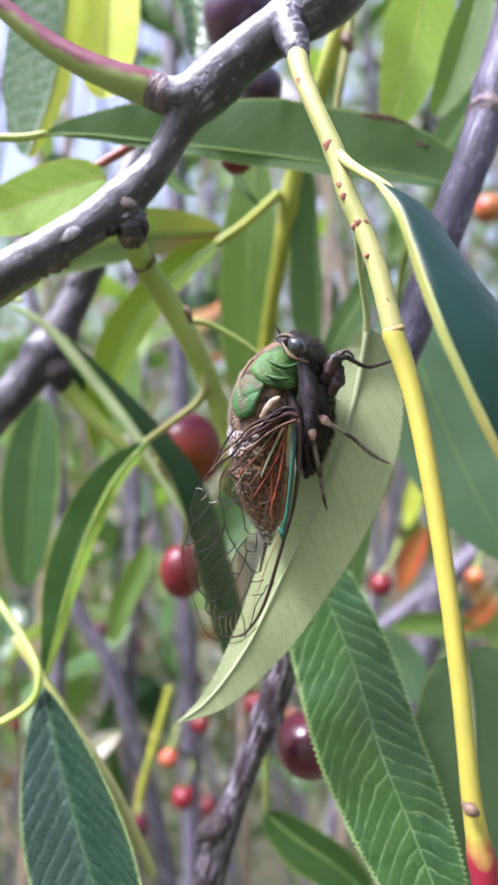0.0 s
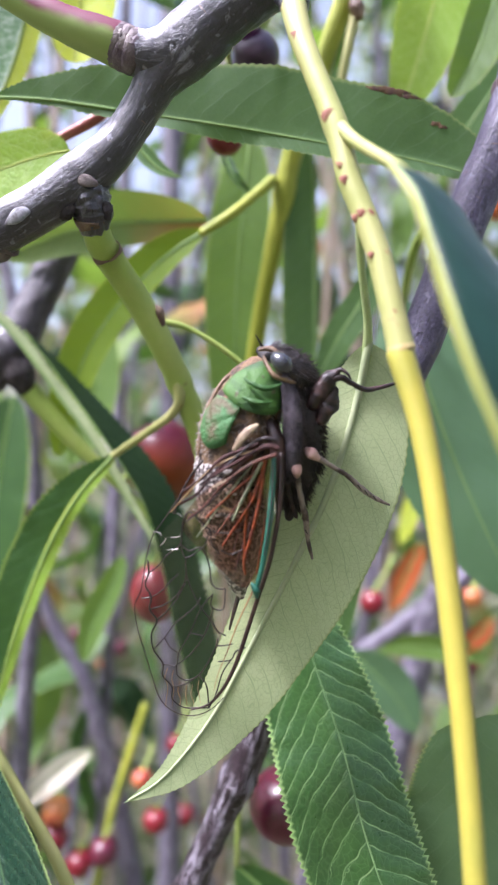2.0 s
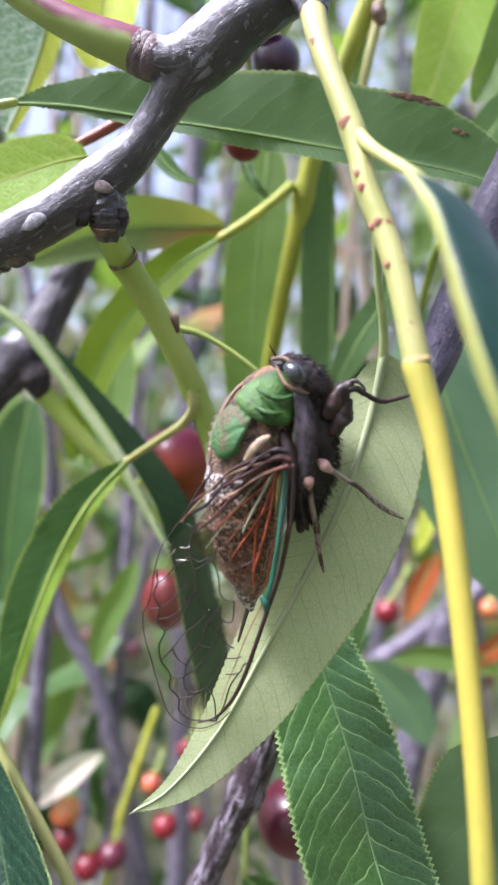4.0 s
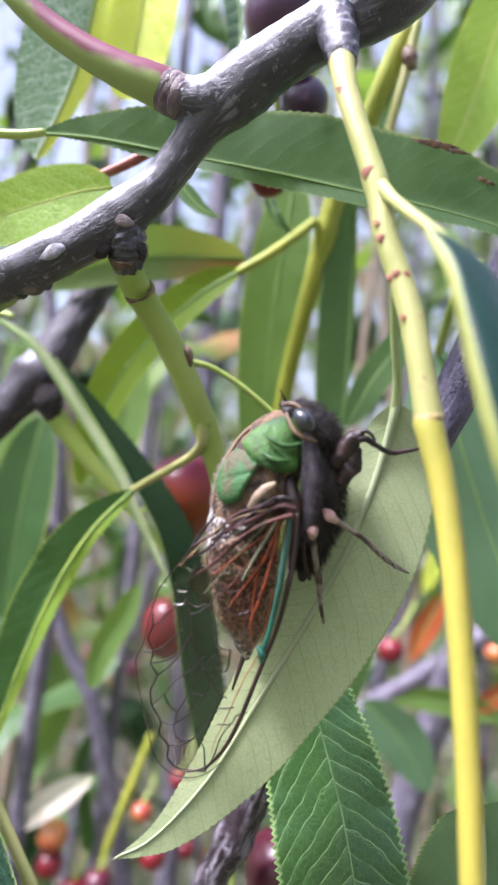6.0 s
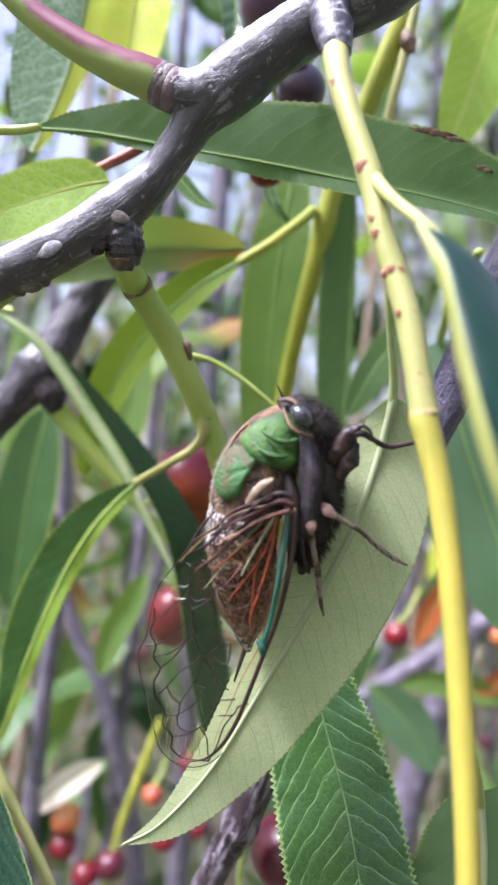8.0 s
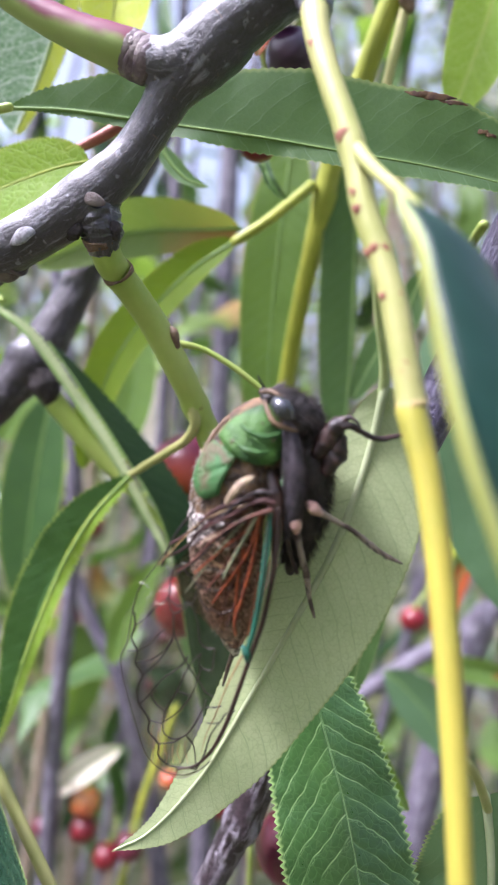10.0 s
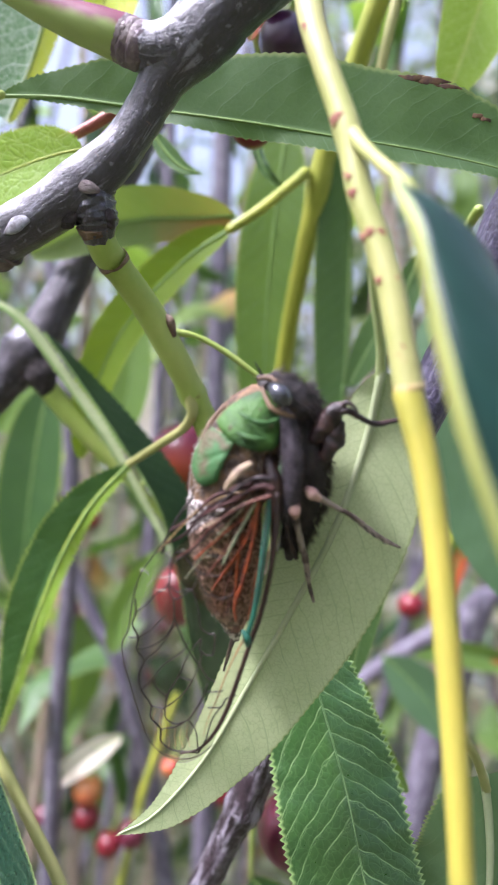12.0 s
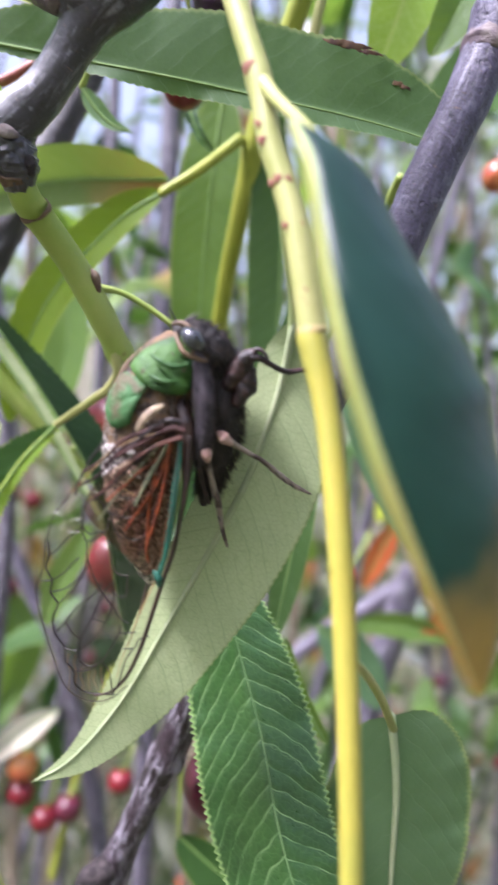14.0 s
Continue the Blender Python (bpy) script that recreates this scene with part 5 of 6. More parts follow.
cherry(fruit_stem, -3.39, 24.50, -11.77, 0.37, CHERRY_TURN, stalk=(-3.16, 25.30, -10.71))
cherry(fruit_stem, -2.17, 24.50, -10.48, 0.37, CHERRY, stalk=(-1.90, 25.30, -9.37))
leaf(fruit_stem, [(-5.13, 24.00, -10.51), (-5.92, 24.00, -11.05), (-6.80, 24.00, -11.80), (-7.77, 24.00, -12.76)], (0.48, 0.52), WITHERED, label="withered cream leaf", fold=20, widest=0.5, seed=31)
leaf(fruit_stem, [(-3.42, 20.00, -2.90), (-3.80, 20.00, -3.83), (-4.25, 20.00, -4.84), (-4.53, 20.00, -6.01)], (0.43, 0.43), MID, label="olive leaf", fold=20, widest=0.5, blunt=0.5, seed=32)
side_stem = thing("cherry_stem", "pale grey cherry stem with orange leaves and fruit", "stem")
tube("stem", [(2.68, 27.00, -9.60, 0.274), (4.63, 27.00, -7.93, 0.342), (6.59, 27.00, -6.48, 0.388), (7.89, 27.00, -5.41, 0.410), (9.62, 27.00, -3.87, 0.433), (12.18, 27.00, -1.06, 0.456)], BARK_FAR, side_stem, n=30, sides=12, rough=0.08)
tube("stem", [(7.30, 25.00, -4.84, 0.504), (6.67, 25.00, -7.34, 0.567), (6.13, 25.00, -9.43, 0.588), (5.67, 25.00, -11.92, 0.588), (5.27, 25.00, -16.44, 0.630)], BARK_FAR, side_stem, n=30, sides=14, rough=0.08)
cherry(side_stem, 4.90, 25.00, -5.20, 0.48, CHERRY, stalk=(5.82, 26.00, -3.64))
cherry(side_stem, 8.57, 25.00, -4.88, 0.38, CHERRY_TURN, stalk=(9.25, 26.00, -3.48))
cherry(side_stem, 8.20, 22.30, 8.65, 0.52, CHERRY_TURN, stalk=(9.60, 26.00, 10.50))
leaf(side_stem, [(6.44, 24.00, -2.75), (6.07, 24.00, -3.46), (5.71, 24.00, -4.27), (5.35, 24.00, -5.28)], (0.44, 0.44), ORANGE, label="orange autumn leaf", fold=15, widest=0.5, seed=33)
leaf(side_stem, [(8.99, 24.00, -5.29), (8.62, 24.00, -5.90), (8.04, 24.00, -6.33), (7.46, 24.00, -6.56)], (0.36, 0.40), ORANGE, label="orange autumn leaf", fold=15, widest=0.5, seed=34)
leaf(side_stem, [(4.91, 24.00, -6.69), (6.08, 24.00, -6.47), (7.46, 24.00, -6.56), (8.85, 24.00, -6.88)], (0.52, 0.44), MID, label="green leaf", fold=15, widest=0.5, seed=35)
leaf(side_stem, [(3.76, 23.00, -6.41), (4.54, 23.00, -7.03), (5.33, 23.00, -7.84), (6.13, 23.00, -9.11)], (0.85, 0.77), SKYPALE, label="pale leaf", fold=10, widest=0.5, seed=36)
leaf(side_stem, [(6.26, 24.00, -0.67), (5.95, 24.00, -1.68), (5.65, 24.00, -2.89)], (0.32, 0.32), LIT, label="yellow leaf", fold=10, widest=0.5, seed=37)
left_stem = thing("cherry_stem", "dim green leaves and one purple cherry on a thin stem", "stem")
tube("stem", [(-9.32, 24.00, 8.47, 0.201), (-8.29, 24.00, 4.40, 0.241), (-7.69, 24.00, 0.34, 0.282), (-7.39, 24.00, -3.70, 0.282), (-7.61, 24.00, -9.75, 0.302), (-7.63, 24.00, -17.72, 0.322)], BARK_FAR, left_stem, n=30, sides=12, rough=0.08)
cherry(left_stem, -7.01, 21.00, -1.79, 0.45, CHERRY_PURPLE, stalk=(-7.49, 23.00, -0.43))
leaf(left_stem, [(-6.64, 19.50, 1.67), (-6.89, 19.50, 0.03), (-7.05, 19.50, -1.77), (-7.18, 19.50, -4.20)], (0.95, 0.95), DARKSOFT, label="green hanging leaf", fold=12, widest=0.5, blunt=0.5, seed=38)
leaf(left_stem, [(-7.58, 20.50, 2.23), (-8.06, 20.50, 1.34), (-8.53, 20.50, 0.29)], (0.68, 0.68), MID, label="dim green leaf", fold=12, widest=0.5, blunt=0.5, seed=39)
leaf(left_stem, [(-4.49, 19.00, 4.26), (-4.11, 19.00, 3.00), (-4.20, 19.00, 1.41), (-4.76, 19.00, -0.19)], (0.63, 0.63), MID, label="green leaf", fold=12, widest=0.5, blunt=0.5, seed=41)
far_stem = thing("cherry_stem", "pale lavender-grey upright stem", "stem")
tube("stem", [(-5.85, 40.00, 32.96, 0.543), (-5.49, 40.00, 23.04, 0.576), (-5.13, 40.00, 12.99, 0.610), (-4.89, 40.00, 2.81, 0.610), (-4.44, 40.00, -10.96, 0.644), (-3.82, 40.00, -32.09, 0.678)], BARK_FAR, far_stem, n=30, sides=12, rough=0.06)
leaf(far_stem, [(-5.36, 28.00, 3.56), (-5.64, 28.00, 2.13), (-5.68, 28.00, 0.94), (-5.32, 28.00, -0.22)], (0.70, 0.70), WITHERED, label="pale withered leaf", fold=10, widest=0.5, seed=42)
# ---- the cicada ----
cicada = thing("cicada", "green and brown cicada with clear veined wings clinging to a leaf", "insect")
tube("thorax", [(0.65, 8.50, 1.29, 0.188), (0.44, 8.50, 1.22, 0.301), (0.24, 8.52, 1.00, 0.390), (0.10, 8.53, 0.66, 0.428), (0.02, 8.54, 0.29, 0.391), (0.00, 8.55, 0.13, 0.347)], C_THORAX, cicada, n=40, sides=32, rough=0.06, grain=5.0)
plate("pronotum", [(0.51, 8.48, 1.24, 0.250), (0.44, 8.48, 1.20, 0.313), (0.35, 8.48, 1.13, 0.363), (0.26, 8.48, 1.03, 0.400), (0.19, 8.47, 0.92, 0.425), (0.16, 8.47, 0.85, 0.425)], -52, 44, C_GREEN, cicada, "bright green collar plate with brown grooves", scallop=0.5)
plate("mesonotum", [(0.18, 8.50, 0.87, 0.420), (0.11, 8.50, 0.71, 0.464), (0.05, 8.50, 0.55, 0.464), (0.01, 8.51, 0.40, 0.421)], 6, 54, C_GREEN2, cicada, "green shield patch mottled with brown", scallop=0.5)
tube("groove", [(0.15, 8.03, 1.17, 0.009), (0.28, 8.00, 1.09, 0.029), (0.42, 8.02, 1.07, 0.029), (0.55, 8.08, 1.13, 0.009)], C_MOSS, cicada, n=20, sides=8, rough=0.5, grain=6.0)
tube("groove", [(0.15, 8.02, 0.97, 0.009), (0.29, 8.00, 0.92, 0.029), (0.44, 8.02, 0.93, 0.009)], C_MOSS, cicada, n=20, sides=8, rough=0.5, grain=6.0)
tube("rim", [(0.05, 8.40, 1.29, 0.015), (-0.10, 8.34, 1.14, 0.021), (-0.21, 8.30, 0.91, 0.024), (-0.28, 8.30, 0.64, 0.024), (-0.32, 8.34, 0.37, 0.018)], C_TAN, cicada, n=16, sides=8, rough=0.2, grain=5.0)
tube("cream_patch", [(0.30, 7.97, 0.68, 0.023), (0.23, 7.94, 0.63, 0.040), (0.15, 7.93, 0.54, 0.044), (0.08, 7.96, 0.43, 0.024)], C_CREAM, cicada, n=20, sides=14, flat=0.5, rough=0.15, grain=8.0)
tube("axilla", [(0.44, 8.26, 0.72, 0.060), (0.52, 8.20, 0.52, 0.088), (0.55, 8.20, 0.27, 0.075), (0.56, 8.22, 0.02, 0.048), (0.555, 8.24, -0.20, 0.020)], C_COSTA, cicada, "dark red-brown hollow at the wing's root", n=30, sides=16, rough=0.15, grain=6.0)
tube("wing_root", [(0.52, 8.00, 0.45, 0.029), (0.42, 7.99, 0.47, 0.031), (0.32, 7.99, 0.43, 0.020), (0.17, 7.99, 0.33, 0.018), (-0.05, 8.04, 0.20, 0.015), (-0.28, 8.12, 0.04, 0.010)], C_MAROON, cicada, n=40, sides=16, rough=0.2, grain=6.0)
tube("wing_root", [(0.48, 8.02, 0.54, 0.029), (0.39, 8.00, 0.55, 0.025), (0.27, 8.00, 0.50, 0.014), (0.08, 8.02, 0.33, 0.014), (-0.14, 8.08, 0.12, 0.010)], C_DARK, cicada, n=40, sides=14, rough=0.2, grain=6.0)
tube("wing_root", [(0.50, 7.98, 0.38, 0.025), (0.36, 7.98, 0.33, 0.018), (0.14, 8.01, 0.20, 0.014), (-0.09, 8.07, -0.00, 0.010)], C_RED, cicada, n=40, sides=14, rough=0.2, grain=6.0)
tube("abdomen", [(0.01, 8.54, 0.38, 0.378), (0.01, 8.56, 0.10, 0.380), (0.04, 8.58, -0.22, 0.368), (0.09, 8.61, -0.57, 0.306), (0.14, 8.66, -0.90, 0.205), (0.16, 8.70, -1.13, 0.116), (0.19, 8.72, -1.26, 0.045)], C_ABDOMEN, cicada, "grey-brown hairy ringed abdomen", n=84, sides=32, rough=0.05, grain=5.0, knots=((0.12, 0.06, 0.025), (0.25, 0.06, 0.025), (0.38, 0.06, 0.025), (0.51, 0.06, 0.025), (0.64, 0.06, 0.025), (0.77, 0.06, 0.025), (0.88, 0.06, 0.02)))
tube("head", [(0.32, 8.42, 1.52, 0.056), (0.40, 8.40, 1.46, 0.130), (0.55, 8.42, 1.38, 0.192), (0.73, 8.46, 1.26, 0.206), (0.88, 8.52, 1.13, 0.126)], C_HEAD, cicada, n=40, sides=28, rough=0.1, grain=5.0)
tube("eye", [(0.45, 8.16, 1.44, 0.024), (0.48, 8.10, 1.41, 0.071), (0.54, 8.07, 1.35, 0.100), (0.60, 8.10, 1.30, 0.077), (0.65, 8.16, 1.27, 0.024)], C_EYE, cicada, "glossy blue-black eye", n=20, sides=22)
tube("cheek_band", [(0.35, 8.20, 1.42, 0.018), (0.40, 8.12, 1.31, 0.024), (0.48, 8.08, 1.21, 0.027), (0.60, 8.10, 1.17, 0.024), (0.69, 8.14, 1.15, 0.012)], C_TAN, cicada, n=18, sides=8, rough=0.3, grain=5.0)
tube("brow", [(0.31, 8.25, 1.51, 0.018), (0.40, 8.22, 1.52, 0.030), (0.49, 8.18, 1.48, 0.024)], C_TAN, cicada, n=10, sides=8, rough=0.2, grain=5.0)
tube("antenna", [(0.37, 8.35, 1.49, 0.018), (0.31, 8.30, 1.59, 0.012), (0.26, 8.28, 1.67, 0.006)], C_DARK, cicada, n=8, sides=6)
fur("bristles", [(0.35, 8.40, 1.48, 0.074), (0.48, 8.41, 1.42, 0.155), (0.68, 8.45, 1.30, 0.193), (0.83, 8.50, 1.15, 0.138), (0.84, 8.50, 0.83, 0.169), (0.83, 8.54, 0.32, 0.151)], 1500, 0.075, C_DARK, cicada)
fur("fuzz", [(0.24, 8.52, 1.00, 0.396), (0.10, 8.53, 0.66, 0.435), (0.02, 8.54, 0.26, 0.391), (0.04, 8.58, -0.22, 0.368), (0.10, 8.62, -0.67, 0.287), (0.15, 8.66, -0.99, 0.173)], 4200, 0.06, C_FUZZ, cicada)
fur("fuzz", [(0.64, 8.24, 1.08, 0.091), (0.70, 8.20, 0.69, 0.108), (0.70, 8.25, 0.39, 0.103), (0.66, 8.34, 0.08, 0.074)], 1800, 0.05, C_FUZZ_DARK, cicada)
tube("flank", [(0.58, 8.30, 1.21, 0.061), (0.64, 8.22, 1.05, 0.090), (0.68, 8.20, 0.84, 0.102), (0.70, 8.20, 0.63, 0.102), (0.70, 8.22, 0.45, 0.096), (0.69, 8.26, 0.28, 0.079), (0.66, 8.34, 0.11, 0.049)], C_FLANK, cicada, "grey-purple velvety flank", n=60, sides=26, rough=0.04, grain=5.0)
tube("breast", [(0.75, 8.56, 1.23, 0.160), (0.82, 8.58, 0.82, 0.225), (0.82, 8.60, 0.45, 0.215), (0.78, 8.64, 0.10, 0.160), (0.74, 8.70, -0.14, 0.110), (0.71, 8.76, -0.34, 0.050)], C_DARK, cicada, n=40, sides=22, rough=0.12, grain=5.0)
# belly hair, dense and dark to fill in the soft shadow beside it
fur("belly_hair", [(0.86, 8.62, 0.80, 0.200), (0.86, 8.64, 0.40, 0.200), (0.80, 8.68, 0.05, 0.150), (0.72, 8.74, -0.25, 0.080)], 2600, 0.12, C_DARK, cicada)
fur("head_hair", [(0.36, 8.40, 1.48, 0.090), (0.50, 8.40, 1.43, 0.170), (0.70, 8.44, 1.30, 0.205), (0.86, 8.50, 1.12, 0.150)], 1100, 0.11, C_FUZZ_DARK, cicada)
tube("foreleg", [(0.91, 8.40, 0.96, 0.087), (1.00, 8.36, 1.11, 0.104), (1.08, 8.33, 1.24, 0.086), (1.15, 8.30, 1.29, 0.043)], C_LEG, cicada, n=24, sides=14, rough=0.25, grain=5.0)
tube("foreleg", [(1.09, 8.30, 1.22, 0.043), (1.20, 8.30, 1.24, 0.037), (1.31, 8.33, 1.19, 0.031), (1.48, 8.42, 1.13, 0.031), (1.65, 8.50, 1.16, 0.025), (1.84, 8.55, 1.22, 0.019)], C_LEG, cicada, n=40, sides=10, rough=0.2, grain=5.0)
tube("foreleg", [(1.02, 8.42, 0.80, 0.087), (1.09, 8.42, 0.96, 0.112), (1.12, 8.40, 1.09, 0.080)], C_LEG, cicada, n=20, sides=14, rough=0.25, grain=5.0)
tube("foreleg", [(1.12, 8.30, 1.29, 0.030), (1.19, 8.27, 1.32, 0.024), (1.26, 8.25, 1.28, 0.018), (1.30, 8.25, 1.22, 0.009)], C_LEG, cicada, n=14, sides=8, rough=0.2, grain=5.0)
tube("knee", [(0.85, 8.30, 0.44, 0.037), (0.90, 8.26, 0.41, 0.061), (0.97, 8.30, 0.36, 0.037)], C_KNEE, cicada, n=14, sides=12, rough=0.15, grain=5.0)
tube("middle_leg", [(0.93, 8.30, 0.39, 0.037), (1.11, 8.40, 0.29, 0.028), (1.35, 8.55, 0.16, 0.028), (1.51, 8.68, 0.03, 0.035), (1.72, 8.80, -0.10, 0.026), (1.88, 8.84, -0.17, 0.013)], C_LEG2, cicada, "pale middle leg darkening to the claw", n=40, sides=10, rough=0.2, grain=5.0)
tube("knee", [(0.71, 8.27, 0.29, 0.042), (0.74, 8.23, 0.24, 0.066), (0.75, 8.28, 0.17, 0.043)], C_KNEE, cicada, n=14, sides=12, rough=0.15, grain=5.0)
tube("hind_leg", [(0.75, 8.27, 0.20, 0.036), (0.80, 8.40, -0.04, 0.031), (0.88, 8.55, -0.30, 0.035), (0.93, 8.70, -0.58, 0.026), (1.00, 8.82, -0.82, 0.016)], C_LEG2, cicada, n=36, sides=10, rough=0.25, grain=5.0)
tube("hind_leg", [(0.65, 8.36, 0.14, 0.031), (0.70, 8.48, -0.09, 0.025), (0.78, 8.60, -0.32, 0.019)], C_LEG, cicada, n=20, sides=10, rough=0.25, grain=5.0)
tube("spine", [(1.39, 8.60, 0.13, 0.010), (1.43, 8.62, 0.09, 0.004)], C_DARK, cicada, n=4, sides=5)
tube("spine", [(1.47, 8.60, 0.06, 0.010), (1.51, 8.62, 0.01, 0.004)], C_DARK, cicada, n=4, sides=5)
tube("spine", [(1.55, 8.60, -0.00, 0.010), (1.59, 8.62, -0.05, 0.004)], C_DARK, cicada, n=4, sides=5)
tube("spine", [(1.65, 8.60, -0.06, 0.010), (1.69, 8.62, -0.11, 0.004)], C_DARK, cicada, n=4, sides=5)
tube("spine", [(0.85, 8.60, -0.22, 0.010), (0.89, 8.62, -0.26, 0.004)], C_DARK, cicada, n=4, sides=5)
tube("spine", [(0.90, 8.60, -0.37, 0.010), (0.93, 8.62, -0.42, 0.004)], C_DARK, cicada, n=4, sides=5)
tube("spine", [(0.89, 8.60, -0.47, 0.010), (0.92, 8.62, -0.51, 0.004)], C_DARK, cicada, n=4, sides=5)
tube("spine", [(0.94, 8.60, -0.62, 0.010), (0.97, 8.62, -0.67, 0.004)], C_DARK, cicada, n=4, sides=5)
WING = [(0.53, 8.16, 0.40), (0.56, 8.14, 0.03), (0.54, 8.16, -0.42), (0.41, 8.27, -0.98), (0.27, 8.42, -1.55), (0.12, 8.58, -2.09), (-0.07, 8.72, -2.55), (-0.33, 8.78, -2.73), (-0.57, 8.74, -2.63), (-0.77, 8.66, -2.28), (-0.91, 8.58, -1.85), (-1.00, 8.50, -1.39), (-0.97, 8.42, -0.93), (-0.75, 8.30, -0.56), (-0.38, 8.16, -0.19), (0.03, 8.10, 0.10), (0.31, 8.12, 0.32)]
membrane("forewing_base", [(0.52, 8.14, 0.37), (0.51, 8.12, -0.15), (0.43, 8.20, -0.70), (0.22, 8.32, -1.08), (-0.00, 8.34, -0.93), (-0.26, 8.34, -0.70), (-0.48, 8.30, -0.43), (-0.30, 8.18, -0.10), (0.08, 8.12, 0.19)], C_BASE, cicada, "brownish base of the forewing")
membrane("forewing", WING, C_WING, cicada, "clear near forewing")
tube("costa", [(0.57, 8.12, 0.38, 0.030), (0.57, 8.10, 0.15, 0.030), (0.57, 8.10, -0.11, 0.030), (0.54, 8.12, -0.41, 0.027), (0.48, 8.19, -0.78, 0.025), (0.37, 8.27, -1.18, 0.024), (0.27, 8.38, -1.56, 0.024), (0.15, 8.50, -1.98, 0.023), (0.00, 8.62, -2.32, 0.019), (-0.16, 8.68, -2.51, 0.014), (-0.34, 8.70, -2.58, 0.010)], C_COSTA, cicada, "dark brown leading edge", n=60, sides=10)
tube("radius_bar", [(0.49, 8.08, 0.35, 0.021), (0.49, 8.06, 0.15, 0.031), (0.47, 8.06, -0.21, 0.032), (0.44, 8.10, -0.56, 0.031), (0.40, 8.15, -0.84, 0.027), (0.35, 8.20, -1.06, 0.027)], C_TEAL, cicada, "blue-green bar along the wing's edge", n=40, sides=12, flat=0.6)
tube("radius_line", [(0.48, 8.00, 0.27, 0.007), (0.48, 7.99, -0.02, 0.009), (0.46, 8.00, -0.34, 0.009), (0.42, 8.06, -0.67, 0.007)], C_DARK, cicada, n=30, sides=6)
tube("wing_node", [(0.31, 8.20, -1.01, 0.024), (0.35, 8.20, -1.07, 0.042), (0.36, 8.23, -1.15, 0.024)], C_TEAL, cicada, n=8, sides=10)
def wing_skin(x, z):
    """How far ahead the forewing's gently bowed skin lies."""
    return 8.133 - 0.021 * x - 0.096 * z + 0.114 * x * x + 0.049 * z * z


def wing_vein(name, line, material, first, last, lift=0.0, label=""):
    """A tapered vein on the forewing, from rows of (right, up)."""
    n = len(line) - 1
    rows = [(x, wing_skin(x, z) - 0.006 - lift, z, first + (last - first) * i / n) for i, (x, z) in enumerate(line)]
    tube(name, rows, material, cicada, label, n=10 * n, sides=7, rough=0.12, grain=6.0)


wing_vein("margin", [(-0.49, -0.08), (-0.64, -0.32), (-0.79, -0.55), (-0.86, -0.80), (-0.92, -1.17), (-0.99, -1.34), (-0.97, -1.59), (-0.89, -1.87), (-0.81, -2.17), (-0.71, -2.48), (-0.61, -2.60), (-0.44, -2.67), (-0.26, -2.65), (-0.10, -2.55), (0.02, -2.41)], C_COSTA, 0.0065, 0.0055)
wing_vein("vein", [(-0.84, -0.82), (-0.83, -0.96), (-0.87, -1.10), (-0.80, -1.24), (-0.82, -1.38), (-0.74, -1.50), (-0.80, -1.67), (-0.78, -1.86), (-0.67, -2.03), (-0.68, -2.17), (-0.57, -2.31), (-0.57, -2.46), (-0.45, -2.56), (-0.29, -2.56), (-0.14, -2.55)], C_VEIN, 0.0098, 0.0086)
wing_vein("vein", [(-0.83, -0.96), (-0.72, -0.87), (-0.63, -0.75), (-0.48, -0.61), (-0.46, -0.40), (-0.39, -0.26), (-0.29, -0.33), (-0.17, -0.45)], C_VEIN, 0.0074, 0.0084)
wing_vein("vein", [(-0.80, -1.24), (-0.67, -1.14), (-0.57, -1.02), (-0.50, -0.95)], C_VEIN, 0.0074, 0.0084)
wing_vein("vein", [(-0.91, -1.26), (-0.80, -1.24)], C_VEIN, 0.0074, 0.0084)
wing_vein("vein", [(-0.82, -1.38), (-0.67, -1.32), (-0.54, -1.22), (-0.43, -1.05), (-0.41, -0.95)], C_VEIN, 0.0074, 0.0084)
wing_vein("vein", [(-0.74, -1.50), (-0.61, -1.37), (-0.50, -1.21), (-0.42, -1.05)], C_VEIN, 0.0074, 0.0084)
wing_vein("vein", [(-0.78, -1.86), (-0.65, -1.70), (-0.53, -1.52), (-0.40, -1.40), (-0.31, -1.31), (-0.25, -1.21)], C_VEIN, 0.0074, 0.0084)
wing_vein("vein", [(-0.67, -2.03), (-0.52, -2.03), (-0.49, -1.88), (-0.36, -1.62), (-0.26, -1.36), (-0.18, -1.23), (-0.12, -1.16)], C_VEIN, 0.0074, 0.0084)
wing_vein("vein", [(-0.52, -2.03), (-0.34, -1.86), (-0.21, -1.65), (-0.14, -1.45), (-0.11, -1.30)], C_VEIN, 0.0074, 0.0084)
wing_vein("vein", [(-0.52, -2.03), (-0.50, -2.16), (-0.40, -2.21), (-0.26, -2.13), (-0.17, -1.99), (-0.07, -1.76), (-0.05, -1.67)], C_VEIN, 0.0074, 0.0084)
wing_vein("vein", [(-0.57, -2.31), (-0.40, -2.25), (-0.26, -2.13)], C_VEIN, 0.0074, 0.0084)
wing_vein("vein", [(-0.41, -0.95), (-0.34, -1.14), (-0.24, -1.32), (-0.14, -1.45), (-0.05, -1.59), (0.03, -1.63)], C_VEIN, 0.0074, 0.0084)
wing_vein("vein", [(-0.16, -0.45), (-0.14, -0.59), (-0.06, -0.70)], C_VEIN, 0.0074, 0.0084)
wing_vein("vein", [(-0.23, -0.64), (-0.16, -0.84), (-0.13, -1.03), (-0.07, -1.09), (0.02, -1.09)], C_VEIN, 0.0074, 0.0084)
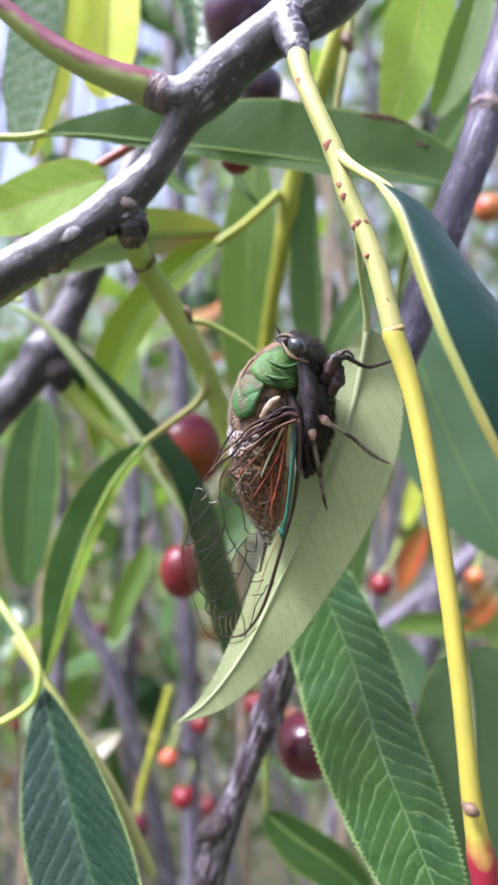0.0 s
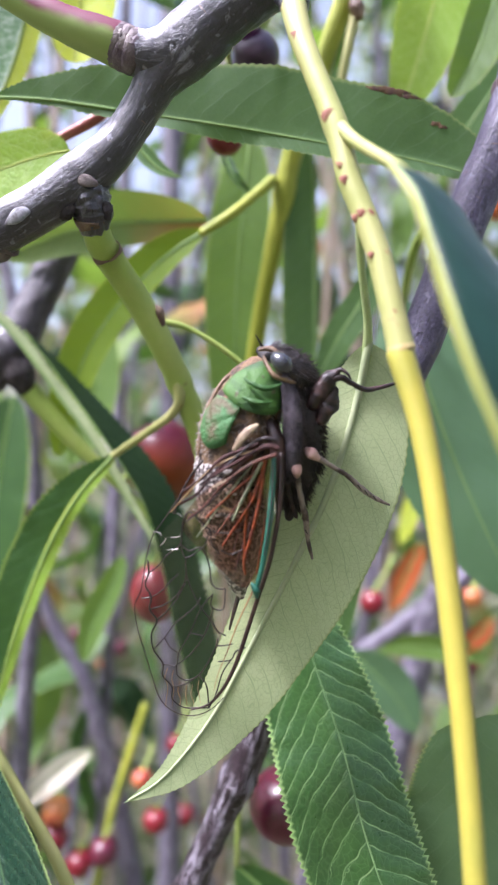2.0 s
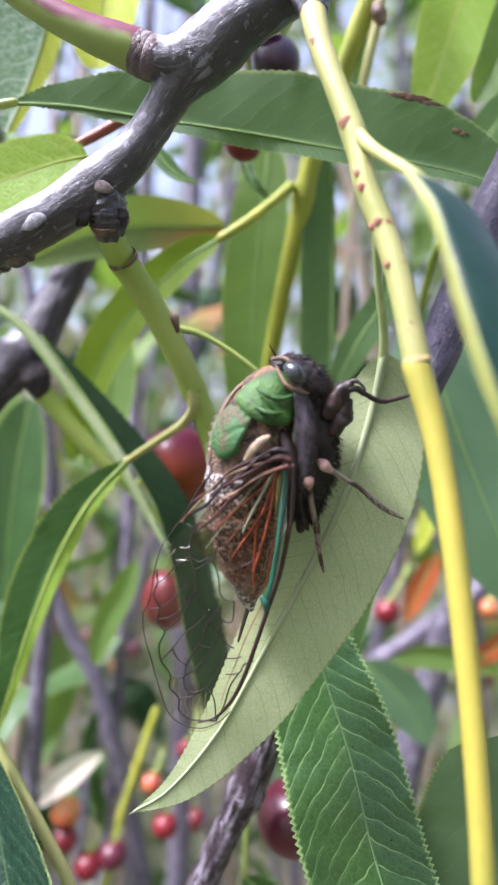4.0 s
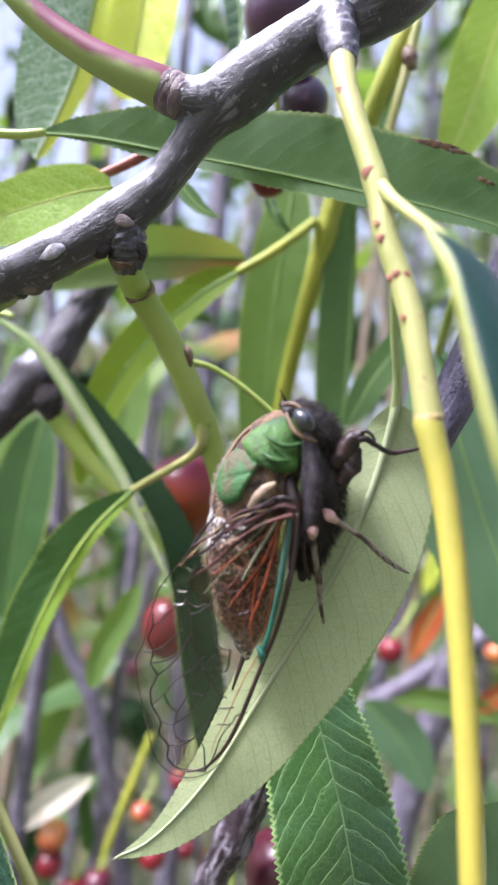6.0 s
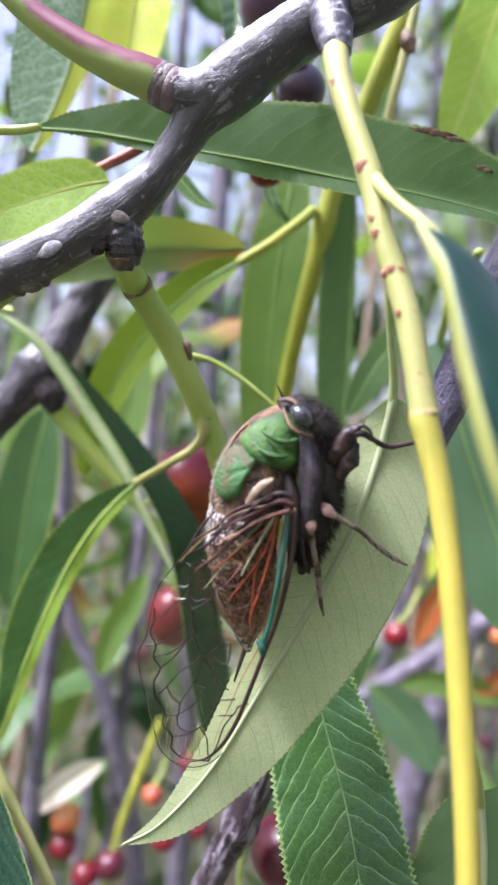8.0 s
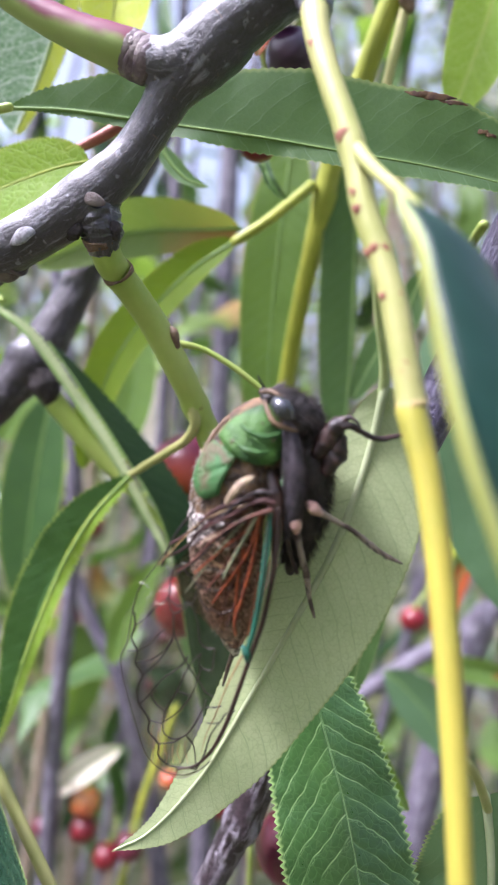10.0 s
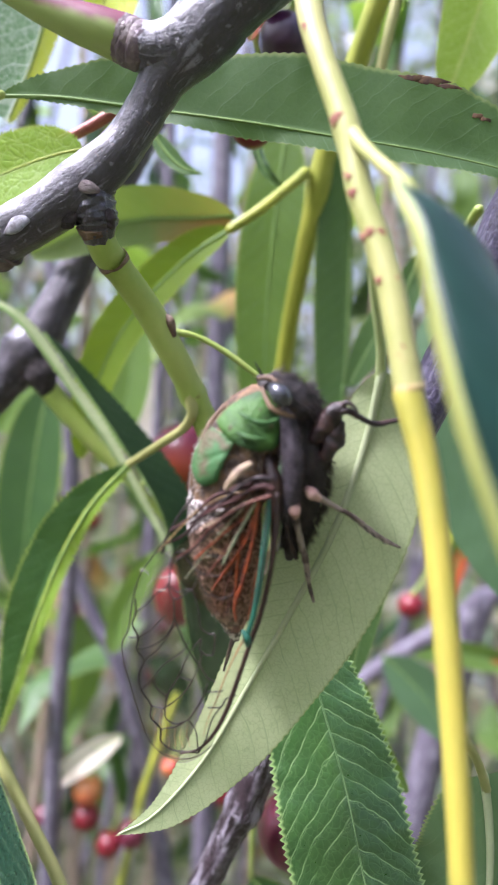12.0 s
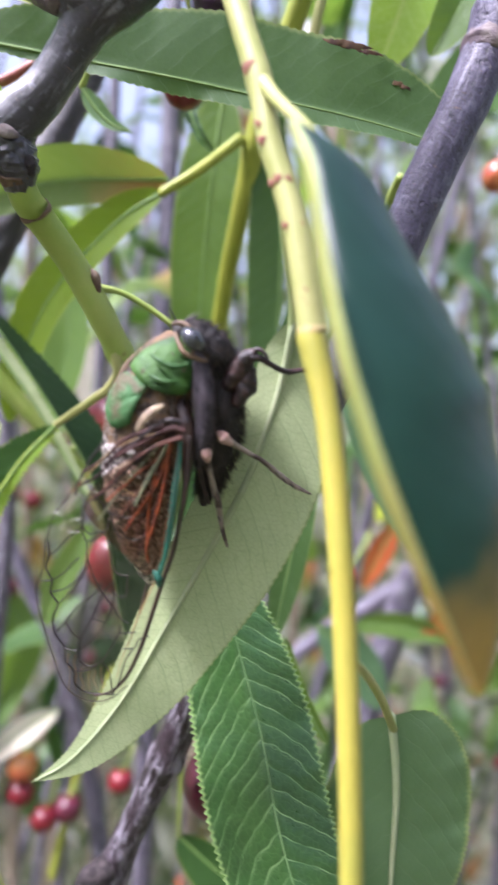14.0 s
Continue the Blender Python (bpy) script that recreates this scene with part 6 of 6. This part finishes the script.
wing_vein("vein", [(-0.12, -1.16), (-0.13, -1.30), (-0.01, -1.33), (0.02, -1.09)], C_VEIN, 0.0074, 0.0084)
wing_vein("vein", [(-0.07, -1.76), (0.03, -1.75), (0.11, -1.73)], C_VEIN, 0.0074, 0.0084)
wing_vein("vein", [(-0.04, -1.95), (0.10, -1.92), (0.15, -1.82), (0.25, -1.77)], C_VEIN, 0.0074, 0.0084)
wing_vein("vein", [(0.10, -1.92), (0.01, -2.08), (-0.06, -2.35), (-0.14, -2.55)], C_VEIN, 0.0074, 0.0084)
wing_vein("vein", [(-0.36, -1.62), (-0.26, -1.64), (-0.21, -1.65)], C_VEIN, 0.0074, 0.0084)
wing_vein("vein", [(-0.48, -0.61), (-0.38, -0.68), (-0.28, -0.64), (-0.23, -0.64), (-0.17, -0.45)], C_VEIN, 0.0074, 0.0084)
wing_vein("vein", [(-0.49, -1.88), (-0.59, -1.81), (-0.65, -1.70)], C_VEIN, 0.0074, 0.0084)
wing_vein("vein", [(-0.26, -2.13), (-0.18, -2.24), (-0.14, -2.55)], C_VEIN, 0.0074, 0.0084)
wing_vein("vein", [(-0.42, -0.76), (-0.41, -0.95)], C_VEIN, 0.0074, 0.0084)
wing_vein("vein", [(-0.48, -0.61), (-0.42, -0.76), (-0.23, -0.64)], C_VEIN, 0.0074, 0.0084)
# shine along the wing tip's fine folds, drawn as gold lines
wing_vein("pleat", [(-0.62, -2.08), (-0.65, -2.20), (-0.62, -2.29), (-0.65, -2.58)], C_GOLD, 0.0048, 0.0040)
wing_vein("pleat", [(-0.55, -2.10), (-0.57, -2.21), (-0.55, -2.31), (-0.57, -2.56)], C_GOLD, 0.0048, 0.0040)
wing_vein("pleat", [(-0.48, -2.24), (-0.50, -2.36), (-0.47, -2.46), (-0.48, -2.54)], C_GOLD, 0.0048, 0.0040)
wing_vein("pleat", [(-0.40, -2.28), (-0.41, -2.39), (-0.40, -2.49), (-0.40, -2.52)], C_GOLD, 0.0048, 0.0040)
wing_vein("pleat", [(-0.33, -2.26), (-0.35, -2.38), (-0.32, -2.48), (-0.32, -2.51)], C_GOLD, 0.0048, 0.0040)
wing_vein("pleat", [(-0.26, -2.20), (-0.27, -2.32), (-0.25, -2.41), (-0.24, -2.49)], C_GOLD, 0.0048, 0.0040)
wing_vein("vein", [(0.37, -1.01), (0.31, -1.12), (0.25, -1.26), (0.18, -1.43), (0.11, -1.64), (0.06, -1.81), (-0.04, -2.10), (-0.09, -2.32)], C_GOLD, 0.0120, 0.0040)
wing_vein("broad_vein", [(0.36, 0.29), (0.25, 0.06), (0.14, -0.18), (0.08, -0.33)], C_OLIVE, 0.0220, 0.0140, 0.05, label="olive-green vein")
wing_vein("broad_vein", [(0.36, 0.15), (0.29, -0.08), (0.19, -0.26), (0.08, -0.44), (-0.02, -0.60)], C_ORANGE, 0.0240, 0.0120, 0.03)
wing_vein("broad_vein", [(0.39, 0.32), (0.36, -0.08), (0.28, -0.48), (0.21, -0.78), (0.23, -0.91)], C_ORANGE, 0.0260, 0.0140, 0.04)
wing_vein("broad_vein", [(0.26, -0.03), (0.22, -0.31), (0.21, -0.71)], C_ORANGE, 0.0180, 0.0140, 0.02)
wing_vein("vein", [(0.29, 0.31), (0.19, 0.25), (0.03, 0.12), (-0.14, 0.02)], C_CREAM, 0.0140, 0.0090, 0.05)
wing_vein("broad_vein", [(0.30, 0.17), (0.12, 0.02), (-0.07, -0.17), (-0.21, -0.31)], C_ORANGE, 0.0160, 0.0100, 0.03)
wing_vein("broad_vein", [(0.23, 0.39), (0.02, 0.29), (-0.15, 0.15), (-0.30, -0.05), (-0.50, -0.18)], C_MAROON, 0.0240, 0.0140, 0.04)
wing_vein("broad_vein", [(0.31, 0.48), (0.12, 0.41), (-0.07, 0.31), (-0.24, 0.13), (-0.47, -0.05)], C_MAROON, 0.0260, 0.0140, 0.05)
wing_vein("inner_edge", [(-0.26, 0.29), (-0.39, 0.11), (-0.51, -0.14), (-0.55, -0.28)], C_VEIN, 0.0140, 0.0120, 0.02)
wing_vein("vein", [(0.43, -0.24), (0.39, -0.59), (0.35, -0.90)], C_ORANGE, 0.0120, 0.0100, 0.02)
wing_vein("vein", [(0.31, 0.28), (0.21, -0.00), (0.05, -0.27), (-0.10, -0.49)], C_RED, 0.0140, 0.0080, 0.02)
wing_vein("vein", [(0.19, -0.26), (0.13, -0.52), (0.07, -0.77)], C_RED, 0.0120, 0.0080, 0.01)
wing_vein("vein", [(0.26, 0.36), (0.08, 0.21), (-0.10, -0.03), (-0.27, -0.22), (-0.40, -0.32)], C_RED, 0.0140, 0.0080, 0.03)
wing_vein("vein", [(0.33, 0.34), (0.18, 0.16), (0.00, -0.08), (-0.16, -0.32), (-0.30, -0.52)], C_OLIVE, 0.0110, 0.0070, 0.03)
wing_vein("vein", [(0.40, 0.20), (0.33, -0.16), (0.22, -0.50), (0.12, -0.86)], C_MAROON, 0.0100, 0.0070, 0.02)
wing_vein("vein", [(0.28, 0.42), (0.04, 0.33), (-0.18, 0.20), (-0.36, 0.00), (-0.58, -0.26)], C_GOLD, 0.0080, 0.0060, 0.06)
wing_vein("vein", [(0.20, 0.22), (-0.02, 0.02), (-0.22, -0.20), (-0.42, -0.36)], C_VEIN, 0.0110, 0.0080, 0.03)
wing_vein("vein", [(-0.06, -0.16), (0.04, -0.22), (0.14, -0.24), (0.26, -0.20)], C_GOLD, 0.0070, 0.0060, 0.02)
wing_vein("vein", [(-0.24, -0.40), (-0.10, -0.46), (0.06, -0.46), (0.18, -0.42)], C_VEIN, 0.0080, 0.0070, 0.02)
wing_vein("vein", [(-0.04, -0.66), (0.06, -0.70), (0.16, -0.66), (0.24, -0.60)], C_VEIN, 0.0080, 0.0070, 0.02)
# short pale tubes added where the wing skin glints
wing_vein("pleat", [(-0.78, -0.49), (-0.71, -0.50), (-0.69, -0.53)], C_GLINT, 0.0045, 0.0045, 0.01)
wing_vein("pleat", [(-0.62, -0.68), (-0.57, -0.68), (-0.50, -0.67)], C_GLINT, 0.0045, 0.0045, 0.01)
wing_vein("pleat", [(-0.58, -0.54), (-0.52, -0.54), (-0.48, -0.52)], C_GLINT, 0.0045, 0.0045, 0.01)
wing_vein("pleat", [(-0.35, -0.23), (-0.31, -0.24), (-0.28, -0.25)], C_GLINT, 0.0045, 0.0045, 0.01)
wing_vein("pleat", [(-0.52, -0.28), (-0.49, -0.29), (-0.47, -0.31)], C_GLINT, 0.0045, 0.0045, 0.01)
wing_vein("pleat", [(-0.71, -0.65), (-0.66, -0.60), (-0.64, -0.56)], C_GLINT, 0.0045, 0.0045, 0.01)
tube("far_wing_edge", [(0.32, 8.75, 0.10, 0.032), (0.27, 8.82, -0.63, 0.036), (0.20, 8.86, -1.10, 0.033), (0.12, 8.88, -1.43, 0.026), (0.06, 8.90, -1.70, 0.013)], C_COSTA, cicada, n=24, sides=8)
# ---- ground and the thicket behind ----
def ground_material():
    m = Mat("ground_earth_and_grass")
    co = m.place()
    big, fine = m.noise(1.3, 4.0, 0.6, co), m.noise(40.0, 5.0, 0.65, co)
    col = m.mix(m.ramp(big, 0.4, 0.6), rgb(0.07, 0.09, 0.035), rgb(0.14, 0.12, 0.08))
    col = m.mix(m.ramp(fine, 0.4, 0.7), col, rgb(0.20, 0.18, 0.12))
    m.bump(fine, 0.6, 0.02)
    return m.done(col, 0.9, 0.2)


bm = bmesh.new()
n = 40
grid = [[bm.verts.new((x, y, 0.05 * noise.noise(Vector((x * 0.5, y * 0.5, 0))) if abs(x) + abs(y) < 30 else 0.0)) for x in [math.copysign(abs(i / n * 2) ** 5 * 60, i) for i in range(-n, n + 1)]] for y in [math.copysign(abs(i / n * 2) ** 5 * 60, i) for i in range(-n, n + 1)]]
for a, b in zip(grid, grid[1:]):
    for i in range(2 * n):
        bm.faces.new((a[i], a[i + 1], b[i + 1], b[i]))
tagged(part("ground", bm, ground_material()), "earth and dry grass under the cherry thicket", "ground", kind="structure")


def small_leaf_mesh(name, seed, length, wide):
    bm, _ = leaf_bm([(0, 0, -150), (0.12 * length, -0.05 * length, -150 - 0.35 * length), (0.05 * length, 0.08 * length, -150 - 0.7 * length), (-0.1 * length, 0.0, -150 - length)], (wide, wide), fold=15, rows=26, cols=2, teeth=0.02, seed=seed, wave=0.3)
    me = bpy.data.meshes.new(name)
    bm.to_mesh(me)
    bm.free()
    me.polygons.foreach_set("use_smooth", [True] * len(me.polygons))
    return me


random.seed(11)
BACK_LEAVES = []
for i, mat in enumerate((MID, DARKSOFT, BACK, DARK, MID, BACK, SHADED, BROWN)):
    me = small_leaf_mesh("leaf", i + 40, random.uniform(5.5, 8.5), random.uniform(0.8, 1.2))
    me.materials.append(mat)
    BACK_LEAVES.append(me)
FRUIT = []
for mat in (CHERRY, CHERRY_TURN, CHERRY_RIPE, CHERRY):
    bm = ball_bm(0, 0, -150, 0.62, 0.97, seg=20)
    me = bpy.data.meshes.new("fruit")
    bm.to_mesh(me)
    bm.free()
    me.materials.append(mat)
    me.polygons.foreach_set("use_smooth", [True] * len(me.polygons))
    FRUIT.append(me)


def back_stem(x, y, lean, r, leaves, fruits, bark, label, low=-148, high=70):
    """A thin upright stem of the thicket with leaves and fruit along the stretch that shows."""
    t = thing("cherry_stem", label, "stem", "stems of the thicket")
    pts = []
    for k in range(7):
        f = k / 6
        z = low + (high - low) * f
        pts.append((x + lean * (z / 60) + random.uniform(-1, 1) * 1.2, y + random.uniform(-2, 2), z, r * (1.5 - 0.9 * f)))
    tube("stem", pts, bark, t, n=40, sides=10, rough=0.06)
    line = spline(pts, 200)
    for _ in range(leaves):
        p = line[random.randint(110, 196)]
        ob = new("leaf", random.choice(BACK_LEAVES))
        ob.parent = t
        ob.matrix_basis = Matrix.Translation(at(*p[:3])) @ pose(0, 0, 0, random.uniform(-50, 70), random.uniform(-45, 45), random.uniform(0, 360)) @ Matrix.Scale(random.uniform(0.7, 1.15), 4)
    for _ in range(fruits):
        p = line[random.randint(105, 170)]
        me, dx, dy, size = random.choice(FRUIT), random.uniform(-0.9, 0.9), random.uniform(0.3, 0.8), random.uniform(0.8, 1.1)
        if p[2] > -1.0:
            continue
        ob = new("fruit", me)
        ob.parent = t
        ob.matrix_basis = Matrix.Translation(at(p[0] + dx, p[1] - dy, p[2])) @ Matrix.Scale(size, 4)
    return t


for i in range(54):
    y = random.uniform(27, 110)
    x = random.uniform(-0.55, 0.55) * (y + 8)
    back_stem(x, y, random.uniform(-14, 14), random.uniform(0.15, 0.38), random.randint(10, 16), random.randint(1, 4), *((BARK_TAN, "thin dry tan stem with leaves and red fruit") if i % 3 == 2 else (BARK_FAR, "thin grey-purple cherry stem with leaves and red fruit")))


def thicket(name, count, seed, place, low, high, size, label):
    """Leaves of the shrubs further off, too many to count."""
    rng = np.random.default_rng(seed)
    verts, faces = [], []
    while len(verts) < 5 * count:
        c = np.array(place(rng))
        if noise.noise(Vector(c * 3.2)) < rng.uniform(-0.6, 0.3):
            continue
        d = rng.normal(size=3) + np.array((0, 0, -0.7))
        d /= np.linalg.norm(d)
        e = np.cross(d, rng.normal(size=3))
        e /= np.linalg.norm(e)
        l, w = size * rng.uniform(0.7, 1.2), size * rng.uniform(0.2, 0.3)
        up = np.cross(d, e) * w * 0.4
        k = len(verts)
        verts += [c - d * l, c - e * w + up, c + e * w + up, c + d * l, c]
        faces += [(k, k + 1, k + 4), (k, k + 4, k + 2), (k + 1, k + 3, k + 4), (k + 4, k + 3, k + 2)]
    me = bpy.data.meshes.new(name)
    me.from_pydata([tuple(v) for v in verts], [], faces)
    m = Mat("thicket_leaf")
    r = m.node("NewGeometry").outputs["Random Per Island"]
    col = m.mix(r, low, high)
    col = m.mix(m.ramp(m.math("FRACT", m.math("MULTIPLY", r, 17.3)), 0.87, 0.90), col, rgb(0.40, 0.39, 0.40))
    col = m.mix(m.ramp(m.math("FRACT", m.math("MULTIPLY", r, 41.7)), 0.95, 0.96), col, rgb(0.30, 0.10, 0.05))
    me.materials.append(m.done(col, 0.4, 0.5, translucent=0.35, through=rgb(0.25, 0.38, 0.08)))
    return tagged(new(name, me), label, "foliage", kind="stuff")


def ahead(rng):
    y = 0.9 + 4.6 * rng.uniform() ** 1.3
    x = rng.uniform(-0.75, 0.75) * (y + 0.5)
    return x, y, rng.uniform(0.3, 1.5 + (0.95 if x > -0.10 * y else 0.42) * y * rng.uniform(0.5, 1.0))


def around(rng):
    a = rng.uniform(0.9, 2 * math.pi - 0.9) + math.pi / 2
    r = rng.uniform(0.9, 3.0)
    return r * math.cos(a), r * math.sin(a), rng.uniform(0.1, 1.5 + 0.75 * r)


thicket("thicket_leaves", 30000, 5, ahead, rgb(0.018, 0.032, 0.014), rgb(0.27, 0.27, 0.20), 0.045, "green and grey leaves of the cherry thicket further back")
# unseen leaves added behind and beside the camera to block frontal light
thicket("hedge_leaves", 16000, 6, around, rgb(0.05, 0.09, 0.035), rgb(0.16, 0.22, 0.10), 0.06, "unseen green leaves added all round to cut the low light")
